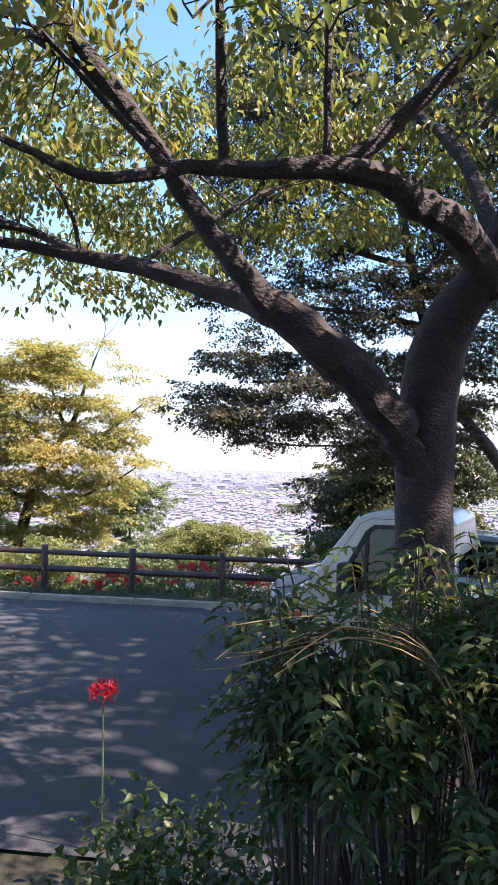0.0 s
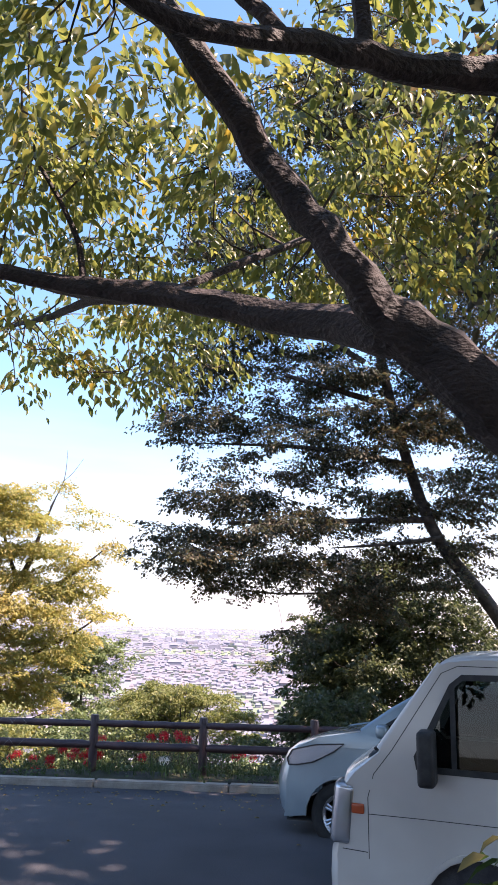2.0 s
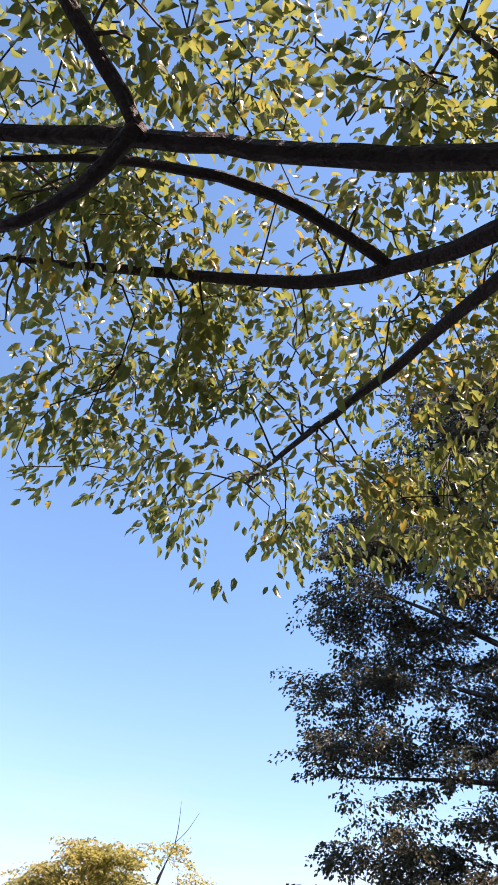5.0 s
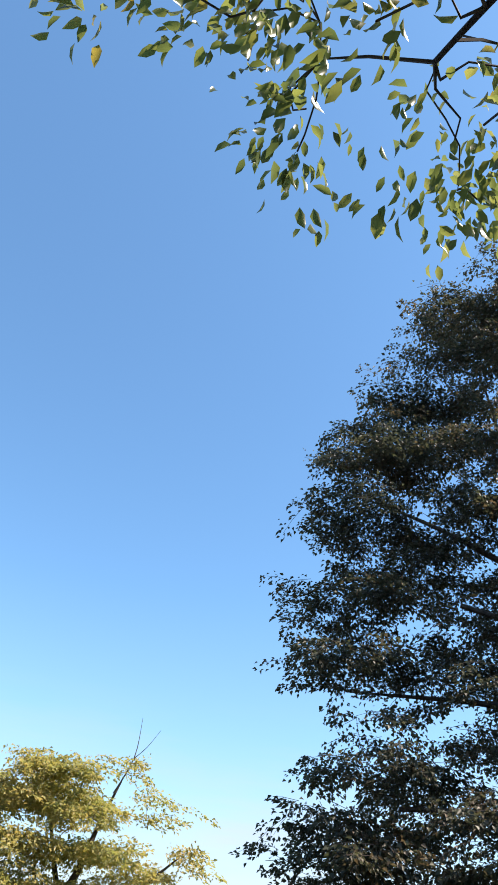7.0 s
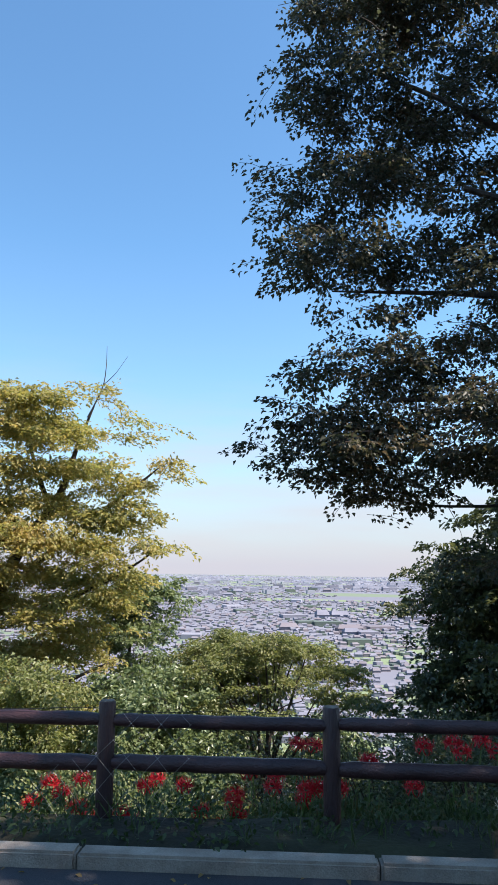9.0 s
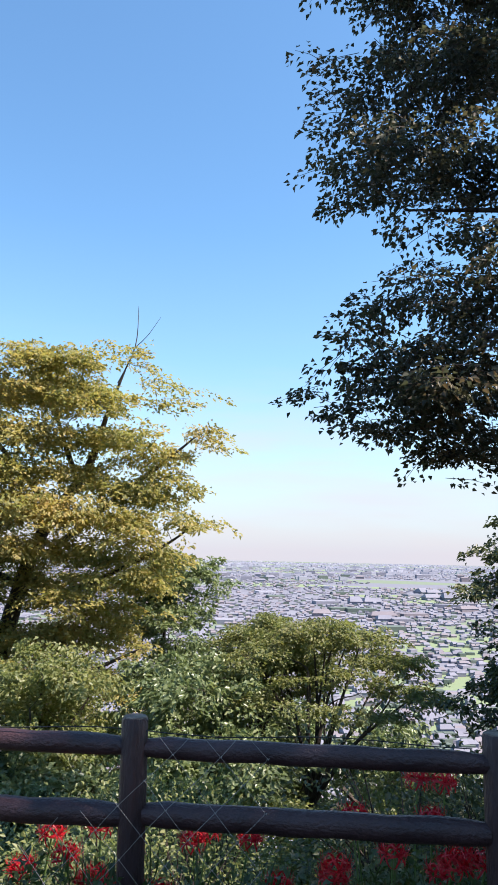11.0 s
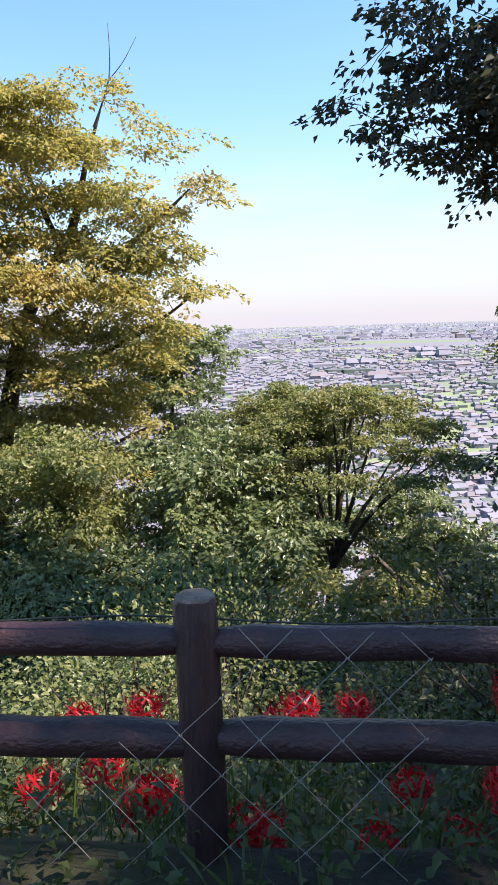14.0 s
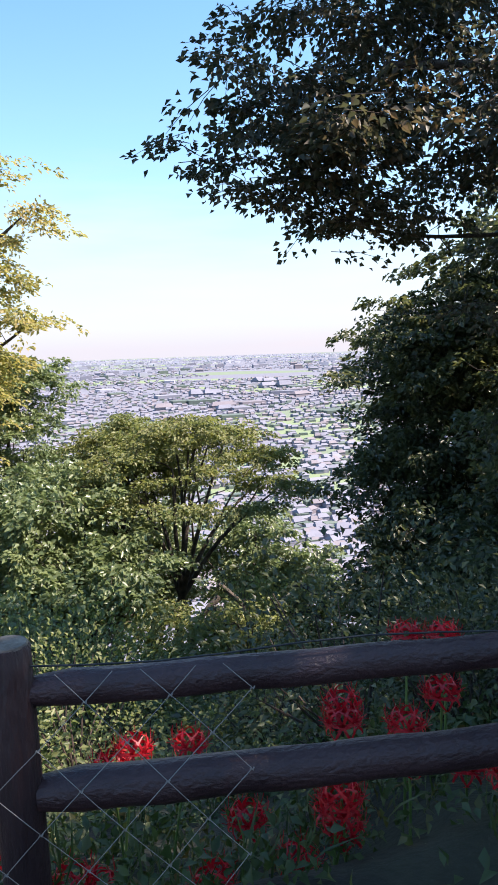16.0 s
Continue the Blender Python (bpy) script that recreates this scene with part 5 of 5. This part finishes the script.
# ---- plants by the lane ----
def lily(name, label, colour, seed, stem_h, loc, heads=6):
    """A bare stalk with a ring of flowers: narrow rolled-back petals and long curved stamens."""
    r = random.Random(seed)
    root = empty(name, loc, label, "flower", "spider lilies along the railing")
    s = Soup()
    lean = (r.uniform(-0.05, 0.05), r.uniform(-0.05, 0.05))
    s.tube([(0, 0, -0.06, 0.006), (lean[0] * 0.4, lean[1] * 0.4, stem_h * 0.5, 0.0055), (lean[0], lean[1], stem_h, 0.005)], 7)
    s.make("stalk", M_LILY_STEM, root)
    pet, sta = Soup(), Soup()
    top = np.array([lean[0], lean[1], stem_h])
    for h in range(heads):
        a = 2 * math.pi * h / heads + r.uniform(-0.2, 0.2)
        out = np.array([math.cos(a), math.sin(a), 0.25])
        out /= np.linalg.norm(out)
        side = np.array([-math.sin(a), math.cos(a), 0])
        up = np.cross(out, side) * -1
        up = np.array([0, 0, 1.0]) - out * out[2]
        up /= np.linalg.norm(up)
        c0 = top + out * 0.03
        for k in range(6):
            b = 2 * math.pi * k / 6 + r.uniform(-0.15, 0.15)
            d = side * math.cos(b) + up * math.sin(b)
            wv = np.cross(d, out)
            base = len(pet.v)
            for i in range(6):
                t = i / 5
                along = out * (0.042 * math.sin(t * 2.6)) + d * (0.042 * (1 - math.cos(t * 2.4))) - out * 0.02 * t * t
                w = 0.0045 * math.sin(math.pi * min(t * 0.9 + 0.1, 1)) + 0.0012
                wob = 0.004 * math.sin(i * 2.5 + k)
                for sg in (-1, 1):
                    pet.v.append(c0 + along + wv * sg * w + d * wob)
            for i in range(5):
                q = base + 2 * i
                pet.f.append((q, q + 1, q + 3, q + 2))
            e = c0 + out * 0.065 + d * 0.035 + up * 0.02
            m = c0 + out * 0.05 + d * 0.012
            sta.tube([(*c0, 0.0011), (*m, 0.0011), (*e, 0.0013)], 3, 0, None, False)
    pet.make("petal_ring", colour, root, smooth=True)
    sta.make("stamen_ring", colour, root)
    return root


LILIES = [(-3.23, 14.95), (-3.07, 15.0), (-3.25, 14.8), (-4.17, 14.9), (-3.79, 14.9), (-4.11, 14.5), (-3.84, 14.5), (-3.65, 14.55), (-3.74, 14.4),
          (-3.35, 14.4), (-3.30, 14.42), (-2.85, 14.5), (-2.67, 14.5), (-2.5, 14.5), (-2.01, 15.1), (-1.83, 15.1), (-1.93, 14.9), (-2.3, 14.9), (-2.33, 14.7),
          (-2.16, 14.7), (-2.19, 14.55), (-2.51, 14.4), (-1.95, 14.4)]
LILY_TOPS = [0.23, 0.21, 0.18, 0.11, 0.11, 0.05, 0.10, 0.01, -0.13, -0.08, -0.15, -0.08, -0.06, 0.0, 0.48, 0.49, 0.27, 0.33, 0.29, 0.24, 0.06, 0.0, -0.04]
NEAR_LILIES = [(-1.80, 14.42, 0.22), (-1.72, 14.4, 0.18), (-1.90, 14.45, 0.15), (-2.45, 14.45, 0.15), (-1.65, 14.3, -0.1), (-1.41, 14.6, 0.40), (-0.91, 14.9, 0.7), (-0.56, 14.7, 0.55), (-0.7, 14.8, 0.6),
               (0.5, 14.42, 0.28), (0.82, 14.42, 0.28), (0.62, 14.45, 0.32), (-0.28, 14.5, 0.5), (-0.64, 14.55, 0.5), (-0.4, 14.5, 0.52), (1.5, 14.4, 0.3), (-5.4, 14.5, 0.2), (-6.6, 14.5, 0.2), (0.3, 14.5, 0.4)]
RED = "bright red spider lily with long curved stamens on a bare stalk"
STALKS = (0.24, 0.32, 0.40, 0.50, 0.62)
made = [lily("spider_lily", RED, M_LILY, 400 + k, h, (-4.6 + 0.9 * k, 14.7, height(-4, 14.7)), 5 + k % 3) for k, h in enumerate(STALKS)]
rl = random.Random(9)


def plant_lily(x, y, top):
    z0 = height(x, y)
    want = max(top - z0, 0.18)
    k = min(range(5), key=lambda i: abs(STALKS[i] - want))
    copy_thing(made[k], pose(x, y, z0 + min(0.0, want - STALKS[k]) * 0.6, rl.uniform(-7, 7), rl.uniform(-7, 7), rl.uniform(0, 360)))


for (x, y), top in zip(LILIES, LILY_TOPS):
    plant_lily(x, y, top)
for x, y, top in NEAR_LILIES:
    plant_lily(x, y, top)
lily("spider_lily", RED, M_LILY, 423, 0.86, (0.8, 4.75, height(0.8, 4.75)), 6)
lily("white_spider_lily", "pale white spider lily beside the kerb", M_LILY_PALE, 420, 0.24, (-0.49, 13.8, 0.07), 5)
lily("pink_lily", "pink and white lily bent over beside the path", M_LILY_PALE, 421, 0.55, (2.27, 2.85, height(2.27, 2.85)), 5)
lily("spider_lily", "red spider lily bent over beside the path", M_LILY, 422, 0.5, (2.22, 2.75, height(2.22, 2.75)), 5)


def weeds(name, label, box, n, seed, leaf, size, height_range, grass=0.4, keep=lambda x, y: True):
    """Low plants and grass over a patch of ground, too many to count."""
    rng = np.random.default_rng(seed)
    xs, ys = rng.uniform(box[0], box[1], n), rng.uniform(box[2], box[3], n)
    C, D, U, L, W = [], [], [], [], []
    for x, y in zip(xs, ys):
        dens = noise.noise((x * 1.3, y * 1.3, seed))
        if dens < -0.35 or not keep(x, y):
            continue
        z0 = height(x, y)
        if rng.random() < grass:
            m = 7
            p = np.array([x, y, z0]) + rng.normal(size=(m, 3)) * (0.03, 0.03, 0.0)
            d = rng.normal(size=(m, 3)) * 0.35 + (0, 0, 1)
            ls = rng.uniform(0.10, 0.28, m) * (1 + 0.4 * dens)
            C.append(p), D.append(d), U.append(rng.normal(size=(m, 3))), L.append(ls), W.append(np.full(m, 0.011))
        else:
            m = 16
            h = rng.uniform(*height_range) * (1 + 0.8 * dens)
            p = np.array([x, y, z0]) + rng.normal(size=(m, 3)) * (0.08, 0.08, 0) + np.array([0, 0, 1]) * rng.uniform(0.02, h, (m, 1))
            d = rng.normal(size=(m, 3)) + (0, 0, 0.1)
            ls = rng.uniform(size[0], size[1], m)
            C.append(p), D.append(d), U.append(np.array([0, 0, 1.0]) + rng.normal(size=(m, 3)) * 0.5), L.append(ls), W.append(ls * 0.5)
    ob = leaf_mesh(name, np.concatenate(C), np.concatenate(D), np.concatenate(U), np.concatenate(L), np.concatenate(W), leaf)
    return tagged(ob, label, "weeds", kind="stuff")


weeds("weeds", "low green weeds and grass in the strip behind the kerb", (-9, 5, 13.62, 14.3), 300, 1, M_GRASS, (0.04, 0.08), (0.06, 0.15), 0.4)
weeds("weeds", "tangled weeds and seedlings on the slope behind the railing", (-7, 3, 14.9, 16.8), 1500, 2, M_LEAF_NEAR, (0.04, 0.08), (0.10, 0.32), 0.2)
weeds("weeds", "sparse low weeds under the railing", (-7, 3, 14.25, 14.95), 420, 6, M_LEAF_NEAR, (0.035, 0.07), (0.05, 0.14), 0.3)
weeds("weeds", "thick undergrowth on the slope under the trees", (-12, 7, 16.6, 27), 1700, 3, M_LEAF_GREEN, (0.06, 0.11), (0.10, 0.40), 0.1)
weeds("weeds", "dark leafy undergrowth on the shaded bank", (0.8, 3.8, 2.3, 4.5), 900, 4, M_LEAF_NEAR, (0.05, 0.10), (0.25, 0.62), 0.15, lambda x, y: x > 0.9 + 0.8 * max(0.0, 3.7 - y))


def bush(seed, base, half, n, label):
    """A many-stemmed bush with pointed compound leaves."""
    rng = np.random.default_rng(seed)
    z0 = height(base[0], base[1])
    root = empty("bush", (base[0], base[1], z0), label, "bush")
    C, D, U, L = [], [], [], []
    st = Soup()
    for i in range(n):
        a = rng.uniform(0, 2 * math.pi)
        r = rng.random() ** 0.5
        tip = np.array([math.cos(a) * half[0] * r, math.sin(a) * half[1] * r, half[2] * rng.uniform(0.68, 1.0)])
        foot = np.array([tip[0] * 0.25, tip[1] * 0.25, -0.05])
        midp = foot * 0.35 + tip * 0.65 + (0, 0, 0.18)
        st.tube([(*foot, 0.007), (*midp, 0.005), (*tip, 0.003)], 5)
        for k in range(7):
            t = 0.45 + 0.55 * k / 6
            p = midp + (tip - midp) * ((t - 0.45) / 0.55) if t > 0.45 else midp
            ax = rng.normal(size=3) * (1, 1, 0.3)
            ax /= np.linalg.norm(ax)
            for j in range(4):
                for sg in (-1, 1):
                    side = np.cross(ax, (0, 0, 1)) * sg
                    C.append(p + ax * 0.045 * (j + 1) - (0, 0, 0.008 * j * j))
                    D.append(side + ax * 0.8 - np.array((0, 0, 0.35)))
                    U.append(np.array((0, 0, 1.0)) + rng.normal(size=3) * 0.3)
                    L.append(rng.uniform(0.05, 0.085))
    L = np.array(L)
    tagged(st.make("stem_mass", M_TWIG, root), kind="stuff")
    leaf_mesh("foliage", C, D, U, L, L * 0.36, M_LEAF_NEAR, root, fine=True)
    return root


bush(501, (2.35, 3.75), (0.60, 0.45, 1.85), 60, "leafy green bush with pointed leaflets on the bank")
bush(502, (3.05, 4.0), (0.7, 0.55, 1.9), 66, "leafy green bush with pointed leaflets on the bank")
bush(504, (1.98, 3.45), (0.3, 0.3, 1.7), 36, "leafy green bush with pointed leaflets on the bank")
bush(503, (2.9, 3.3), (0.6, 0.4, 1.0), 50, "low leafy bush on the shaded bank")


def dry_stalks():
    rng = random.Random(12)
    root = empty("dry_grass_clump", (2.3, 3.6, height(2.3, 3.6)), "bent dry brown grass stalks lying over the bush", "grass")
    for k in range(11):
        s = Soup()
        y0, z0 = rng.uniform(-0.25, 0.2), rng.uniform(-0.08, 0.05)
        ln = rng.uniform(0.3, 0.62)
        bow = rng.uniform(-0.12, 0.12)
        s.tube(smooth_path([(0.25, y0 + 0.1, 0.0, 0.0016), (0.22, y0 + 0.05, 0.9, 0.002), (0.08, y0, 1.42 + z0, 0.0022), (-0.2, y0 - 0.1 + bow, 1.58 + z0, 0.0024), (-ln, y0 - 0.2 + bow, 1.55 + z0 + rng.uniform(-0.06, 0.04), 0.003), (-ln - 0.12, y0 - 0.22 + bow, 1.48 + z0, 0.0014)], 4), 4)
        s.make("dry_stalk", M_DRY, root)


M_DRY = surface("dry_stalk", (0.22, 0.13, 0.06), (0.38, 0.26, 0.14), 14, 0.8, bump=0.0)
dry_stalks()


def fallen_leaves():
    rng = np.random.default_rng(61)
    n = 420
    x, y = rng.uniform(-9, 5, n), 13.38 - rng.exponential(1.1, n)
    C = np.array([(a, b, height(a, b) + 0.012) for a, b in zip(x, y)])
    D = rng.normal(size=(n, 3)) * (1, 1, 0.08)
    U = np.array([0, 0, 1.0]) + rng.normal(size=(n, 3)) * 0.2
    L = rng.uniform(0.03, 0.07, n)
    tagged(leaf_mesh("leaf_litter", C, D, U, L, L * 0.5, M_LITTER, fine=True), "fallen dry leaves on the asphalt", "leaves", kind="stuff")


M_LITTER = leaf_material("dry_leaf", [(0.16, 0.10, 0.04), (0.28, 0.18, 0.06), (0.34, 0.26, 0.08)], 0.2, 0.7, 2.0)
fallen_leaves()


# ---- wire net on the railing ----
def build_net():
    root = empty("wire_net", (-3.45, 14.11, 0.0), "loose diamond wire net hung on the railing", "net")
    cell, rows = 0.228, 7
    sway = lambda x, z: (x + 0.010 * math.sin(z * 9 + x * 3) - 0.02 * (0.84 - z), 0.012 * math.sin(x * 5 + z * 8), z - 0.010 * math.sin(x * 4))
    knot = None
    for fam in (-1, 1):
        for k in range(-6, 9):
            pts = []
            for j in range(rows * 3 + 1):
                x, z = 0.08 + cell * (k + fam * j / 6), 0.882 - j * 0.122 / 3
                right = 0.67
                if 0.02 < z < 0.85 and (0.06 - 2.2 * max(0.0, 0.62 - z)) <= x <= right and x > -0.55:
                    q = sway(x, z)
                    pts.append((*q, 0.0013))
                    if fam == 1 and j % 3 == 0 and j:
                        if knot is None:
                            s = Soup()
                            s.tube([(-0.006, -0.001, -0.005, 0.002), (-0.002, -0.002, 0.003, 0.0032), (0.002, -0.002, -0.003, 0.0032), (0.006, -0.001, 0.005, 0.002)], 6, 0, None, False)
                            knot = s.make("knot", M_WIRE, root)
                            o = knot
                        else:
                            o = knot.copy()
                            scene.collection.objects.link(o)
                        o.location = q
            if len(pts) > 2:
                s = Soup()
                s.tube(pts, 5, 0, None, False)
                s.make("wire", M_WIRE, root)
    s = Soup()
    s.tube([(-1.6 + 0.2 * i, 0.06, 0.84 + 0.012 * math.sin(i * 1.1), 0.003) for i in range(17)], 6)
    s.make("top_cord", M_BLACK, root)


build_net()
